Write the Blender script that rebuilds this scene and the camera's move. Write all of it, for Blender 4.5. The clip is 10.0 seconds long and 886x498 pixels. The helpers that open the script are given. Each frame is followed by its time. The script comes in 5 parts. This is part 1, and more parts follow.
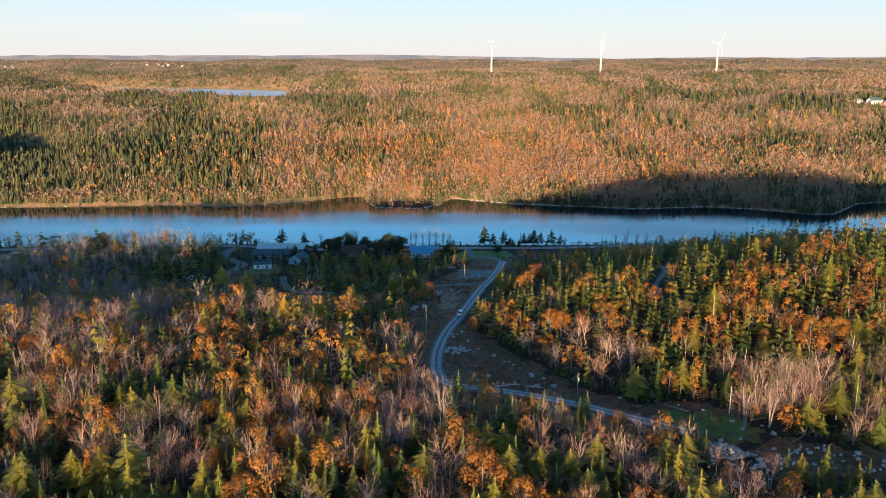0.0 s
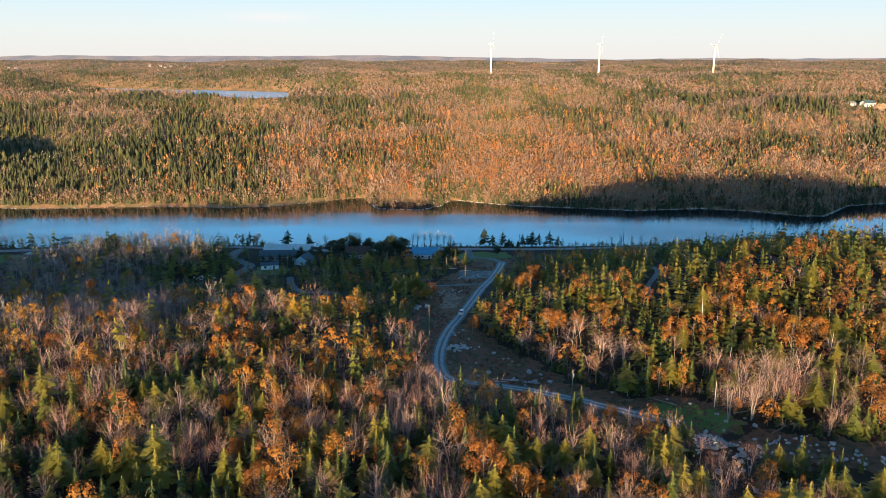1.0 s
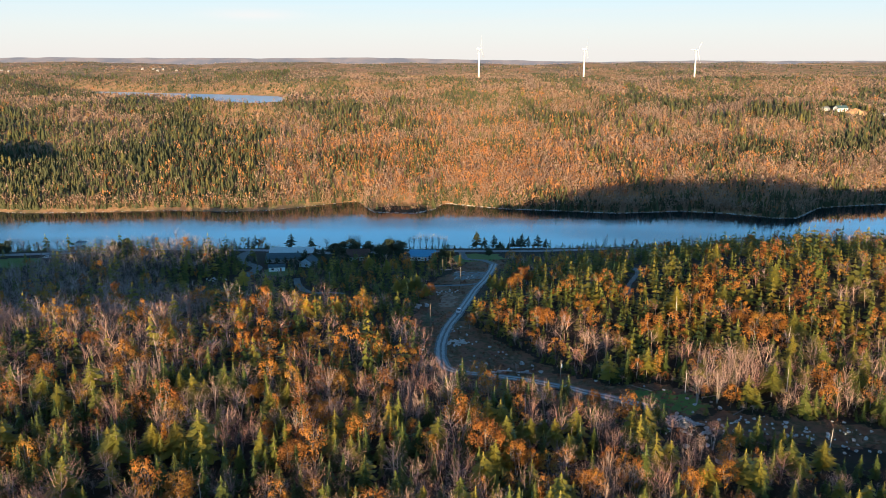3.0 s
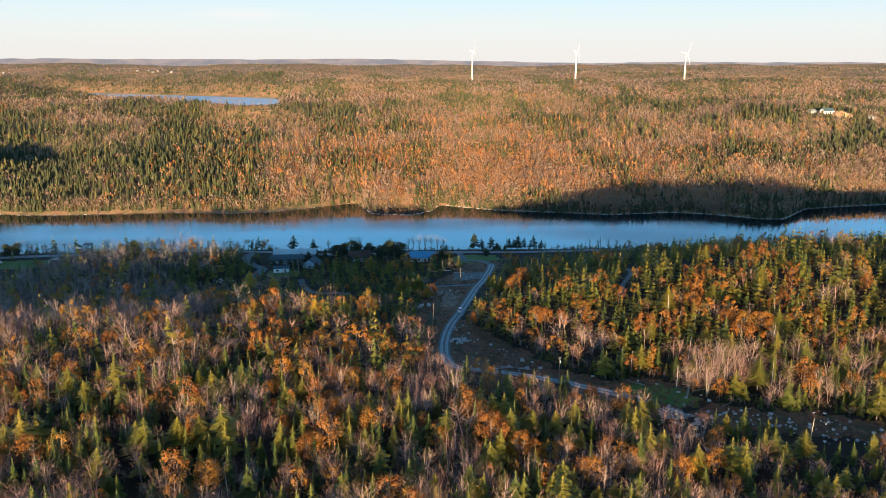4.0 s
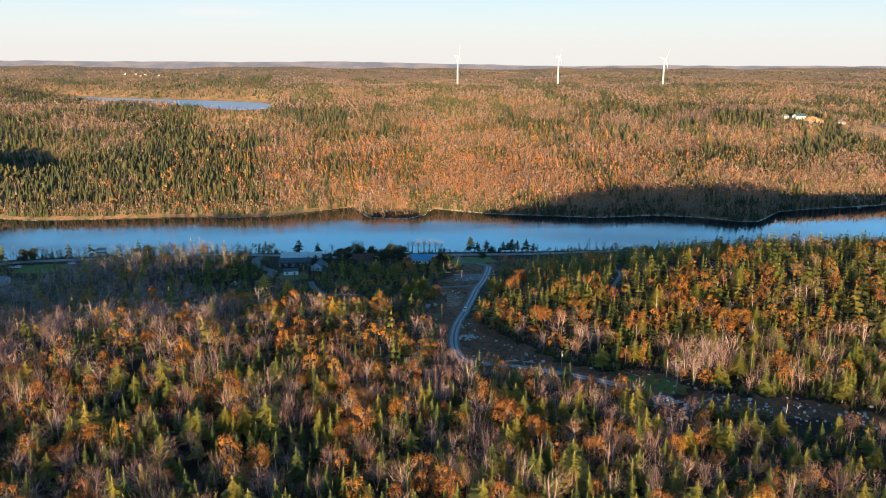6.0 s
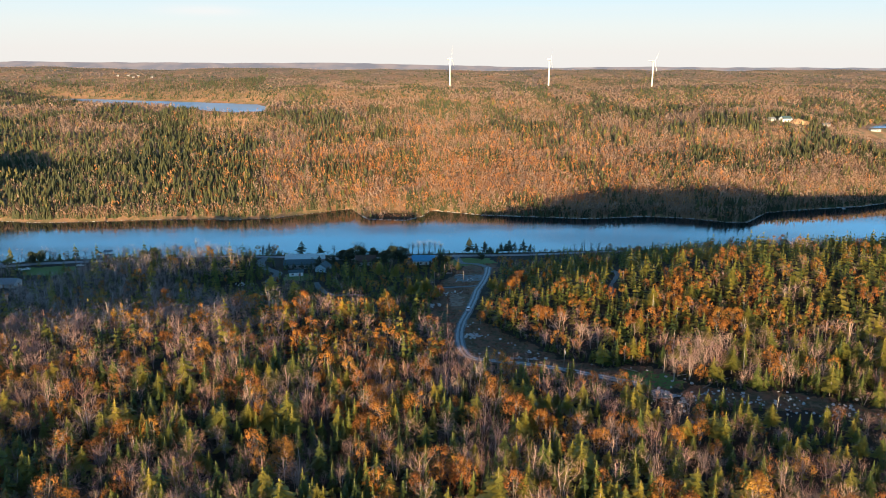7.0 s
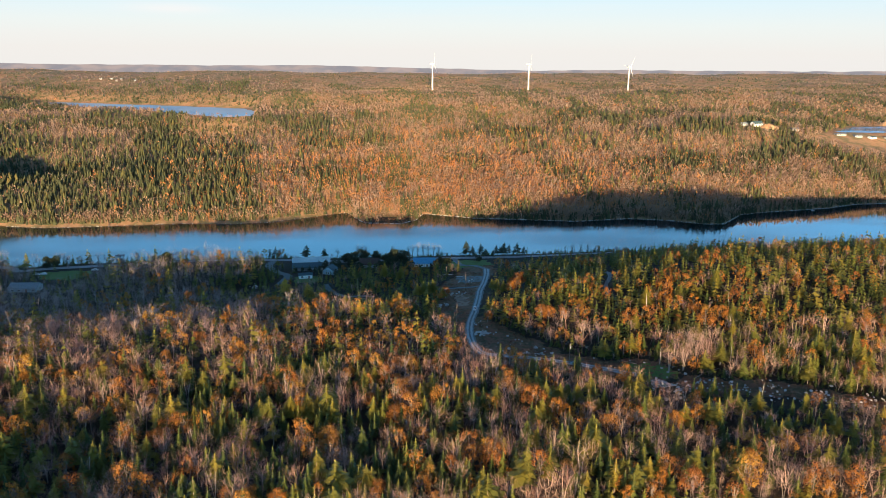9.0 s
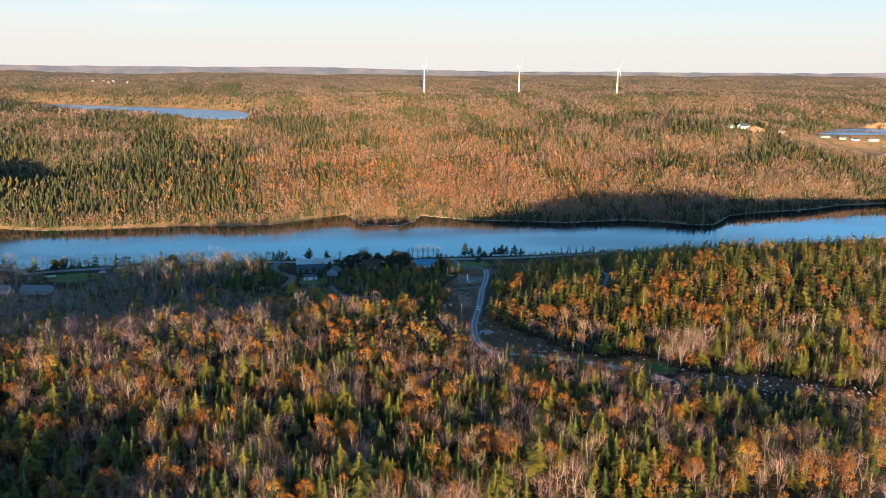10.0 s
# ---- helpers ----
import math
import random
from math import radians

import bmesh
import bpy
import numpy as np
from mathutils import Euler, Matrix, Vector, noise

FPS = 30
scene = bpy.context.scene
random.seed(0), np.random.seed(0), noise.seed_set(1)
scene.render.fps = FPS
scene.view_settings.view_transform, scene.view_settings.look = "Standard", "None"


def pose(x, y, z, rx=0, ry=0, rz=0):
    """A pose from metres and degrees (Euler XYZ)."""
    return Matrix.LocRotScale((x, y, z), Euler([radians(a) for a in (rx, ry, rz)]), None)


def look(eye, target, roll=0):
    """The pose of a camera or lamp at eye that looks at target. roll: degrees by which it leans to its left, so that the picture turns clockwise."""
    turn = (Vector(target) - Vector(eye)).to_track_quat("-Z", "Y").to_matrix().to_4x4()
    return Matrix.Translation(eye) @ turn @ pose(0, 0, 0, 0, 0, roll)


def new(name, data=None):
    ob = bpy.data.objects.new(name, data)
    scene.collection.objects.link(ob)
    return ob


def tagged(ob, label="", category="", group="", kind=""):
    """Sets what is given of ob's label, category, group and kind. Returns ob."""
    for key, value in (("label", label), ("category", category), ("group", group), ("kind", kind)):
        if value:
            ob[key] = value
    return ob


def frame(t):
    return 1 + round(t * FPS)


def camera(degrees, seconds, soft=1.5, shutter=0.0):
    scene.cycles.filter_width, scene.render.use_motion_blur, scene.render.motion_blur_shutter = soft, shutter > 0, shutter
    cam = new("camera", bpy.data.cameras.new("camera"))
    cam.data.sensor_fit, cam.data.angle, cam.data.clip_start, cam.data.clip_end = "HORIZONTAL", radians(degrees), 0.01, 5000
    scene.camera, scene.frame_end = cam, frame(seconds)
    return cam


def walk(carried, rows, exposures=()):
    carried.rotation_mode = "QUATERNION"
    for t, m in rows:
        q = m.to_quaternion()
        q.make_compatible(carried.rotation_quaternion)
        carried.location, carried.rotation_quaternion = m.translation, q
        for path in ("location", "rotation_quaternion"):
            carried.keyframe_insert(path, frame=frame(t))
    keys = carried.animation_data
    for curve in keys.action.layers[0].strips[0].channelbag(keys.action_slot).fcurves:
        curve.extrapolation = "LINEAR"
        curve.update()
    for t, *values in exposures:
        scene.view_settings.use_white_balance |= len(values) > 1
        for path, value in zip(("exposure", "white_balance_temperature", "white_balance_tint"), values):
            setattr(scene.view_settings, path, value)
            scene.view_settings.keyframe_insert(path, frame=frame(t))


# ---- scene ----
cam = camera(60.0, 10.0, soft=0.9)
METRES, EYE, TILT, LEAN, TURN = 160.0, 109.2, -14.1, 0.0, 0.0
ROWS = [
    (0.0, 0.0, 0.0, 0.0, 0.0, 0.0, -0.0),
    (0.5, -0.0034, -0.0409, 0.0043, -0.02, -0.05, -0.01),
    (1.0, -0.0072, -0.0839, 0.0086, -0.07, -0.09, -0.03),
    (1.5, -0.0121, -0.1283, 0.0124, -0.23, -0.13, -0.01),
    (2.0, -0.0193, -0.1736, 0.016, -0.5, -0.17, 0.04),
    (2.5, -0.0293, -0.2184, 0.0196, -0.79, -0.19, 0.1),
    (4.0, -0.074, -0.3527, 0.0319, -1.76, -0.27, 0.3),
    (4.5, -0.0933, -0.3969, 0.036, -2.12, -0.3, 0.35),
    (5.0, -0.1148, -0.4411, 0.0403, -2.52, -0.32, 0.41),
    (5.5, -0.1388, -0.4849, 0.0445, -2.95, -0.33, 0.48),
    (7.0, -0.2222, -0.6144, 0.0584, -4.3, -0.41, 0.7),
    (7.5, -0.2542, -0.6571, 0.0633, -4.82, -0.43, 0.77),
    (8.0, -0.2898, -0.7029, 0.0687, -5.38, -0.46, 0.86),
    (8.5, -0.3243, -0.7452, 0.0738, -5.89, -0.49, 0.94),
    (9.0, -0.3598, -0.7872, 0.0787, -6.41, -0.52, 1.02),
    (9.5, -0.3963, -0.8291, 0.0839, -6.93, -0.54, 1.11),
    (10.0, -0.4335, -0.8708, 0.089, -7.44, -0.56, 1.2),
]
walk(cam, [(t, pose(0, 0, EYE, TILT, LEAN, TURN) @ pose(METRES * x, METRES * y, METRES * z, 90 + pitch, roll, yaw)) for t, x, y, z, yaw, pitch, roll in ROWS])


# ---- world, sun, exposure ----
SUN_UP, SUN_TURN = 4.05, 4.25
world = bpy.data.worlds.new("evening_sky")
scene.world = world
world.use_nodes = True
wn, wl = world.node_tree.nodes, world.node_tree.links
wn.clear()
sky = wn.new("ShaderNodeTexSky")
sky.sky_type, sky.sun_disc = "NISHITA", False
sky.sun_elevation, sky.sun_rotation = radians(SUN_UP), radians(180 + SUN_TURN)
sky.altitude, sky.air_density, sky.dust_density, sky.ozone_density = 100, 1.0, 0.3, 4.0
# a thin bright veil of high haze over the clear sky, with a few long streaks
where_up = wn.new("ShaderNodeTexCoord")
apart_xyz = wn.new("ShaderNodeSeparateXYZ")
wl.new(where_up.outputs["Generated"], apart_xyz.inputs[0])
veil = wn.new("ShaderNodeValToRGB")
# strong blue above the visible sky is added to brighten the lake
for k, (at, c) in enumerate([(0.0, (1.28, 1.25, 1.24)), (0.03, (1.23, 1.28, 1.30)), (0.075, (1.0, 1.26, 1.42)), (0.2, (0.55, 1.9, 3.45)), (0.45, (0.055, 0.19, 0.44)), (1.0, (0.012, 0.035, 0.10))]):
    e = veil.color_ramp.elements[k] if k < 2 else veil.color_ramp.elements.new(at)
    e.position, e.color = at, (*c, 1)
wl.new(apart_xyz.outputs["Z"], veil.inputs["Fac"])
long_way = wn.new("ShaderNodeMapping")
long_way.inputs["Scale"].default_value = (3.0, 2.0, 46.0)
long_way.inputs["Location"].default_value = (0.4, 0.0, 0.3)
wl.new(where_up.outputs["Generated"], long_way.inputs["Vector"])
streak = wn.new("ShaderNodeTexNoise")
streak.inputs["Scale"].default_value, streak.inputs["Detail"].default_value = 1.0, 4.0
wl.new(long_way.outputs[0], streak.inputs["Vector"])
thin = wn.new("ShaderNodeMapRange")
thin.inputs["From Min"].default_value, thin.inputs["From Max"].default_value = 0.52, 0.75
thin.inputs["To Min"].default_value, thin.inputs["To Max"].default_value = 0.0, 0.45
wl.new(streak.outputs["Fac"], thin.inputs["Value"])
cloud = wn.new("ShaderNodeMix")
cloud.data_type = "RGBA"
wl.new(thin.outputs[0], cloud.inputs["Factor"])
wl.new(veil.outputs["Color"], cloud.inputs["A"])
cloud.inputs["B"].default_value = (1.28, 1.25, 1.26, 1)


def sky_math(kind, a, b):
    m = wn.new("ShaderNodeMath")
    m.operation = kind
    for k, v in enumerate((a, b)):
        if isinstance(v, (int, float)):
            m.inputs[k].default_value = v
        else:
            wl.new(v, m.inputs[k])
    return m.outputs[0]


along = sky_math("DIVIDE", sky_math("ADD", sky_math("DIVIDE", apart_xyz.outputs["X"], apart_xyz.outputs["Y"]), 0.215), 0.055)
upward = sky_math("DIVIDE", sky_math("SUBTRACT", apart_xyz.outputs["Z"], 0.0445), 0.0055)
span = sky_math("ADD", sky_math("POWER", sky_math("ABSOLUTE", along, 0), 2.0), sky_math("POWER", sky_math("ABSOLUTE", upward, 0), 2.0))
wisp = sky_math("MULTIPLY", sky_math("POWER", 0.37, span), sky_math("MULTIPLY", streak.outputs["Fac"], 1.3))
drift = wn.new("ShaderNodeMix")
drift.data_type = "RGBA"
wl.new(wisp, drift.inputs["Factor"])
wl.new(cloud.outputs["Result"], drift.inputs["A"])
drift.inputs["B"].default_value = (1.42, 1.30, 1.30, 1)
clear = wn.new("ShaderNodeBackground")
clear.inputs["Strength"].default_value = 0.019
wl.new(sky.outputs[0], clear.inputs["Color"])
hazy = wn.new("ShaderNodeBackground")
hazy.inputs["Strength"].default_value = 0.228
wl.new(drift.outputs["Result"], hazy.inputs["Color"])
both_skies = wn.new("ShaderNodeAddShader")
wl.new(clear.outputs[0], both_skies.inputs[0])
wl.new(hazy.outputs[0], both_skies.inputs[1])
wl.new(both_skies.outputs[0], wn.new("ShaderNodeOutputWorld").inputs[0])
lamp = bpy.data.lights.new("sun", "SUN")
lamp.energy, lamp.angle, lamp.color = 4.8, radians(0.6), (1.0, 0.72, 0.39)
sun = new("sun", lamp)
sun.matrix_world = look((0, -300, 400), (math.sin(radians(SUN_TURN)), -300 + math.cos(radians(SUN_TURN)), 400 - math.tan(radians(SUN_UP))))
scene.view_settings.exposure = 1.5


# ---- materials ----
def material(name, colours, rough=0.8, size=1.0, detail=6.0, bump=0.0, bump_size=8.0, metal=0.0, tone=False, shade=0.25, through_light=0.0):
    """Colours: two to four, laid along a noise of that size in metres; tone: the tree's own number shifts it."""
    m = bpy.data.materials.new(name)
    m.use_nodes = True
    n, l = m.node_tree.nodes, m.node_tree.links
    b = n["Principled BSDF"]
    b.inputs["Roughness"].default_value, b.inputs["Metallic"].default_value = rough, metal
    where = n.new("ShaderNodeNewGeometry").outputs["Position"]
    fine = n.new("ShaderNodeTexNoise")
    fine.inputs["Scale"].default_value, fine.inputs["Detail"].default_value = 1 / size, detail
    l.new(where, fine.inputs["Vector"])
    value = fine.outputs["Fac"]
    ramp = n.new("ShaderNodeValToRGB")
    for k, c in enumerate(colours):
        e = ramp.color_ramp.elements[k] if k < 2 else ramp.color_ramp.elements.new(1.0)
        e.color = (*c, 1)
    for k, e in enumerate(ramp.color_ramp.elements):
        e.position = (0.1 + 0.8 * k / (len(colours) - 1)) if tone else (0.32 + 0.36 * k / (len(colours) - 1))
    if tone:
        own = n.new("ShaderNodeAttribute")
        own.attribute_name = "tone"
        info = n.new("ShaderNodeObjectInfo")
        add = n.new("ShaderNodeMath")
        l.new(own.outputs["Fac"], add.inputs[0])
        l.new(info.outputs["Random"], add.inputs[1])
        wrap = n.new("ShaderNodeMath")
        wrap.operation = "FRACT"
        l.new(add.outputs[0], wrap.inputs[0])
        mix = n.new("ShaderNodeMix")
        mix.inputs["Factor"].default_value = shade
        l.new(wrap.outputs[0], mix.inputs["A"])
        l.new(value, mix.inputs["B"])
        value = mix.outputs["Result"]
    l.new(value, ramp.inputs["Fac"])
    l.new(ramp.outputs["Color"], b.inputs["Base Color"])
    if bump:
        fold = n.new("ShaderNodeTexNoise")
        fold.inputs["Scale"].default_value, fold.inputs["Detail"].default_value = bump_size, 5.0
        l.new(where, fold.inputs["Vector"])
        bp = n.new("ShaderNodeBump")
        bp.inputs["Strength"].default_value, bp.inputs["Distance"].default_value = bump, 0.5 / bump_size
        l.new(fold.outputs["Fac"], bp.inputs["Height"])
        l.new(bp.outputs["Normal"], b.inputs["Normal"])
    if through_light:
        leaf = n.new("ShaderNodeBsdfTranslucent")
        l.new(ramp.outputs["Color"], leaf.inputs["Color"])
        both = n.new("ShaderNodeMixShader")
        both.inputs["Fac"].default_value = through_light
        l.new(b.outputs[0], both.inputs[1])
        l.new(leaf.outputs[0], both.inputs[2])
        l.new(both.outputs[0], n["Material Output"].inputs["Surface"])
    return m


SPRUCE = material("spruce_needles", [(0.042, 0.066, 0.016), (0.08, 0.108, 0.02), (0.17, 0.172, 0.028), (0.056, 0.08, 0.02)], 0.7, 2.5, tone=True, through_light=0.22)
PINE = material("yellowing_needles", [(0.18, 0.175, 0.028), (0.31, 0.25, 0.036), (0.14, 0.155, 0.028), (0.35, 0.26, 0.04)], 0.7, 2.5, tone=True, through_light=0.22)
LARCH = material("golden_larch_needles", [(0.50, 0.34, 0.05), (0.60, 0.42, 0.06), (0.42, 0.30, 0.05)], 0.7, 2.5, through_light=0.35)
LEAF = material("autumn_leaves", [(0.29, 0.115, 0.042), (0.52, 0.235, 0.036), (0.36, 0.13, 0.036), (0.55, 0.315, 0.05)], 0.7, 2.0, tone=True, through_light=0.5)
RUST = material("rusty_scrub", [(0.13, 0.05, 0.03), (0.20, 0.09, 0.035), (0.10, 0.055, 0.03), (0.24, 0.11, 0.05)], 0.8, 2.0, tone=True)
TWIG = material("bare_twigs", [(0.36, 0.215, 0.17), (0.475, 0.32, 0.255), (0.28, 0.14, 0.118), (0.56, 0.405, 0.33)], 0.85, 3.0, tone=True)
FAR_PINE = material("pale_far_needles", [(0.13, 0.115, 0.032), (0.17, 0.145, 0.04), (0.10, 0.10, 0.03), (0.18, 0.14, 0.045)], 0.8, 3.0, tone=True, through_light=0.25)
# brush, far leaves and far spruce: haze put into muted, translucent colours
BRUSH = material("hazed_far_brush", [(0.30, 0.19, 0.13), (0.345, 0.235, 0.17), (0.39, 0.245, 0.165), (0.43, 0.31, 0.23)], 0.85, 3.0, tone=True, through_light=0.45)
FAR_LEAF = material("hazed_orange_leaves", [(0.52, 0.22, 0.08), (0.54, 0.265, 0.105), (0.45, 0.175, 0.06), (0.51, 0.28, 0.13)], 0.8, 3.0, tone=True, through_light=0.45)
FAR_SPRUCE = material("hazed_olive_needles", [(0.06, 0.071, 0.03), (0.094, 0.098, 0.036), (0.05, 0.062, 0.029), (0.08, 0.083, 0.038)], 0.8, 3.0, tone=True, through_light=0.3)
# knoll twigs are paler grey, with skylight on shaded crowns mixed in
GREY_TWIG = material("silver_grey_twigs", [(0.31, 0.24, 0.22), (0.38, 0.305, 0.28), (0.26, 0.19, 0.175), (0.41, 0.335, 0.305)], 0.85, 3.0, tone=True)
BARK = material("grey_bark", [(0.20, 0.16, 0.135), (0.34, 0.28, 0.235), (0.15, 0.12, 0.10), (0.44, 0.38, 0.33)], 0.9, 0.8, tone=True)
# shade between near trees is built into the floor; heath is kept pale
SOIL = material("shade_dark_floor", [(0.02, 0.015, 0.01), (0.042, 0.027, 0.017), (0.026, 0.026, 0.011), (0.055, 0.034, 0.021)], 0.95, 9.0, 10.0, 0.8, 1.0)
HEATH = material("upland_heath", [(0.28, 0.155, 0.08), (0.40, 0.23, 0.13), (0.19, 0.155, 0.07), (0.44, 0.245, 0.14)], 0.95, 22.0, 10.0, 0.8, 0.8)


# gravel and wheel tracks have cyan skylight tinted into their colour
GRAVEL = material("dull_gravel", [(0.12, 0.155, 0.158), (0.18, 0.225, 0.23), (0.10, 0.12, 0.12)], 0.9, 1.6, 8.0, 0.4, 6.0)
TRACK = material("worn_wheel_track", [(0.30, 0.40, 0.42), (0.38, 0.47, 0.49), (0.25, 0.32, 0.335)], 0.9, 1.2, 8.0, 0.3, 8.0)
ASPHALT = material("pale_asphalt", [(0.28, 0.30, 0.31), (0.36, 0.38, 0.39), (0.24, 0.25, 0.26)], 0.85, 3.0, 8.0, 0.2, 5.0)
GRASS = material("lawn_grass", [(0.085, 0.165, 0.035), (0.12, 0.205, 0.045), (0.14, 0.165, 0.05)], 0.9, 3.5, 9.0, 0.6, 5.0)
DIRT = material("bare_red_soil", [(0.17, 0.075, 0.042), (0.24, 0.12, 0.068), (0.095, 0.08, 0.036), (0.29, 0.175, 0.11)], 0.95, 4.5, 9.0, 0.8, 2.0)
TAN = material("trodden_tan_soil", [(0.24, 0.165, 0.115), (0.32, 0.235, 0.17), (0.18, 0.125, 0.085)], 0.95, 3.0, 9.0, 0.6, 2.5)
VERGE = material("dull_verge_grass", [(0.06, 0.065, 0.022), (0.10, 0.09, 0.035), (0.045, 0.055, 0.02)], 0.95, 2.5, 9.0, 0.8, 4.0)
SAND = material("sandy_bank", [(0.45, 0.26, 0.13), (0.55, 0.34, 0.18), (0.38, 0.21, 0.11)], 0.9, 3.0, 8.0, 0.6, 1.5)
ROCK = material("granite", [(0.40, 0.38, 0.36), (0.56, 0.54, 0.52), (0.28, 0.27, 0.26)], 0.85, 0.9, 9.0, 0.6, 3.0)
POLE = material("weathered_pole_wood", [(0.16, 0.12, 0.095), (0.24, 0.185, 0.145), (0.12, 0.095, 0.075)], 0.85, 0.3, 6.0, 0.3, 12.0)
STEEL = material("grey_steel", [(0.38, 0.40, 0.42), (0.48, 0.50, 0.52)], 0.45, 0.5, 4.0, metal=0.6)
WIRE = material("wire_black", [(0.03, 0.03, 0.032), (0.06, 0.06, 0.062)], 0.6, 0.5)
WHITE = material("white_paint", [(0.84, 0.84, 0.83), (0.89, 0.89, 0.88)], 0.6, 1.5, 5.0)
TOWER = material("white_turbine_coat", [(0.78, 0.78, 0.76), (0.84, 0.84, 0.82)], 0.5, 6.0)
BLUE_WALL = material("pale_blue_siding", [(0.36, 0.50, 0.58), (0.44, 0.58, 0.65)], 0.7, 1.2)
GREY_WALL = material("grey_siding", [(0.30, 0.32, 0.33), (0.40, 0.42, 0.43)], 0.75, 1.2)
TEAL_ROOF = material("dark_teal_roofing", [(0.05, 0.10, 0.12), (0.075, 0.135, 0.155)], 0.75, 1.0, 6.0, 0.3, 6.0)
BLUE_ROOF = material("blue_metal_roofing", [(0.07, 0.34, 0.56), (0.10, 0.41, 0.63)], 0.5, 1.4, 5.0)
# this pale roof has cyan skylight mixed into its colour
PALE_ROOF = material("pale_teal_metal_roofing", [(0.50, 0.64, 0.66), (0.58, 0.71, 0.72)], 0.5, 1.4, 5.0)
BROWN_ROOF = material("brown_shingles", [(0.075, 0.042, 0.035), (0.12, 0.068, 0.055)], 0.85, 0.8, 6.0, 0.3, 6.0)
GREY_ROOF = material("grey_shingles", [(0.20, 0.22, 0.24), (0.28, 0.30, 0.32)], 0.8, 0.8, 6.0, 0.3, 6.0)
GLASS = material("window_glass", [(0.02, 0.025, 0.03), (0.03, 0.035, 0.04)], 0.08, 1.0)
DOOR = material("door_paint", [(0.22, 0.10, 0.07), (0.28, 0.13, 0.09)], 0.6, 0.6)
CAR_PAINT = material("silver_car_paint", [(0.62, 0.64, 0.66), (0.68, 0.70, 0.72)], 0.3, 2.0, metal=0.2)
RUBBER = material("black_rubber", [(0.02, 0.02, 0.02), (0.035, 0.035, 0.035)], 0.8, 0.4)
LAMP_RED = material("red_lens", [(0.35, 0.02, 0.015), (0.4, 0.03, 0.02)], 0.3, 0.3)
LAMP_CLEAR = material("clear_lens", [(0.7, 0.7, 0.68), (0.8, 0.8, 0.78)], 0.15, 0.3)


def water(name, deep, ripple, size, open_rough, lee_rough):
    m = bpy.data.materials.new(name)
    m.use_nodes = True
    n, l = m.node_tree.nodes, m.node_tree.links
    n.remove(n["Principled BSDF"])
    b = n.new("ShaderNodeBsdfGlossy")
    body_blue = n.new("ShaderNodeBsdfDiffuse")
    body_blue.inputs["Color"].default_value = (*deep, 1)
    grazing = n.new("ShaderNodeFresnel")
    grazing.inputs["IOR"].default_value = 2.35
    blend = n.new("ShaderNodeMixShader")
    l.new(grazing.outputs[0], blend.inputs["Fac"])
    l.new(body_blue.outputs[0], blend.inputs[1])
    l.new(b.outputs[0], blend.inputs[2])
    l.new(blend.outputs[0], n["Material Output"].inputs["Surface"])
    where = n.new("ShaderNodeNewGeometry").outputs["Position"]
    stretch = n.new("ShaderNodeMapping")
    stretch.inputs["Scale"].default_value = (0.35, 1.0, 1.0)
    l.new(where, stretch.inputs["Vector"])
    small = n.new("ShaderNodeTexNoise")
    small.inputs["Scale"].default_value, small.inputs["Detail"].default_value = 1 / size, 3.0
    l.new(stretch.outputs[0], small.inputs["Vector"])
    broad = n.new("ShaderNodeTexNoise")
    broad.inputs["Scale"].default_value, broad.inputs["Detail"].default_value = 0.012, 4.0
    l.new(stretch.outputs[0], broad.inputs["Vector"])
    gust = n.new("ShaderNodeMapRange")
    gust.inputs["From Min"].default_value, gust.inputs["From Max"].default_value = 0.4, 0.62
    gust.inputs["To Min"].default_value, gust.inputs["To Max"].default_value = 0.3 * ripple, ripple
    l.new(broad.outputs["Fac"], gust.inputs["Value"])
    bp = n.new("ShaderNodeBump")
    bp.inputs["Distance"].default_value = 0.1
    l.new(gust.outputs[0], bp.inputs["Strength"])
    l.new(small.outputs["Fac"], bp.inputs["Height"])
    l.new(bp.outputs["Normal"], b.inputs["Normal"])
    # sheltered and smoother under the far bank
    split = n.new("ShaderNodeSeparateXYZ")
    l.new(where, split.inputs[0])
    calm = n.new("ShaderNodeMapRange")
    calm.inputs["From Min"].default_value, calm.inputs["From Max"].default_value = 528, 562
    calm.inputs["To Min"].default_value, calm.inputs["To Max"].default_value = open_rough, lee_rough
    l.new(split.outputs["Y"], calm.inputs["Value"])
    streaky = n.new("ShaderNodeMath")
    streaky.operation = "MULTIPLY"
    sway = n.new("ShaderNodeMapRange")
    sway.inputs["From Min"].default_value, sway.inputs["From Max"].default_value = 0.35, 0.65
    sway.inputs["To Min"].default_value, sway.inputs["To Max"].default_value = 0.3, 1.9
    l.new(broad.outputs["Fac"], sway.inputs["Value"])
    l.new(calm.outputs[0], streaky.inputs[0])
    l.new(sway.outputs[0], streaky.inputs[1])
    l.new(streaky.outputs[0], b.inputs["Roughness"])
    return m


WATER = water("lake_water", (0.004, 0.016, 0.026), 0.35, 1.8, 0.14, 0.02)
# pond body is sky blue, painting in the sky that ripples reflect
POND_WATER = water("pond_water", (0.10, 0.42, 0.70), 0.3, 1.5, 0.35, 0.35)


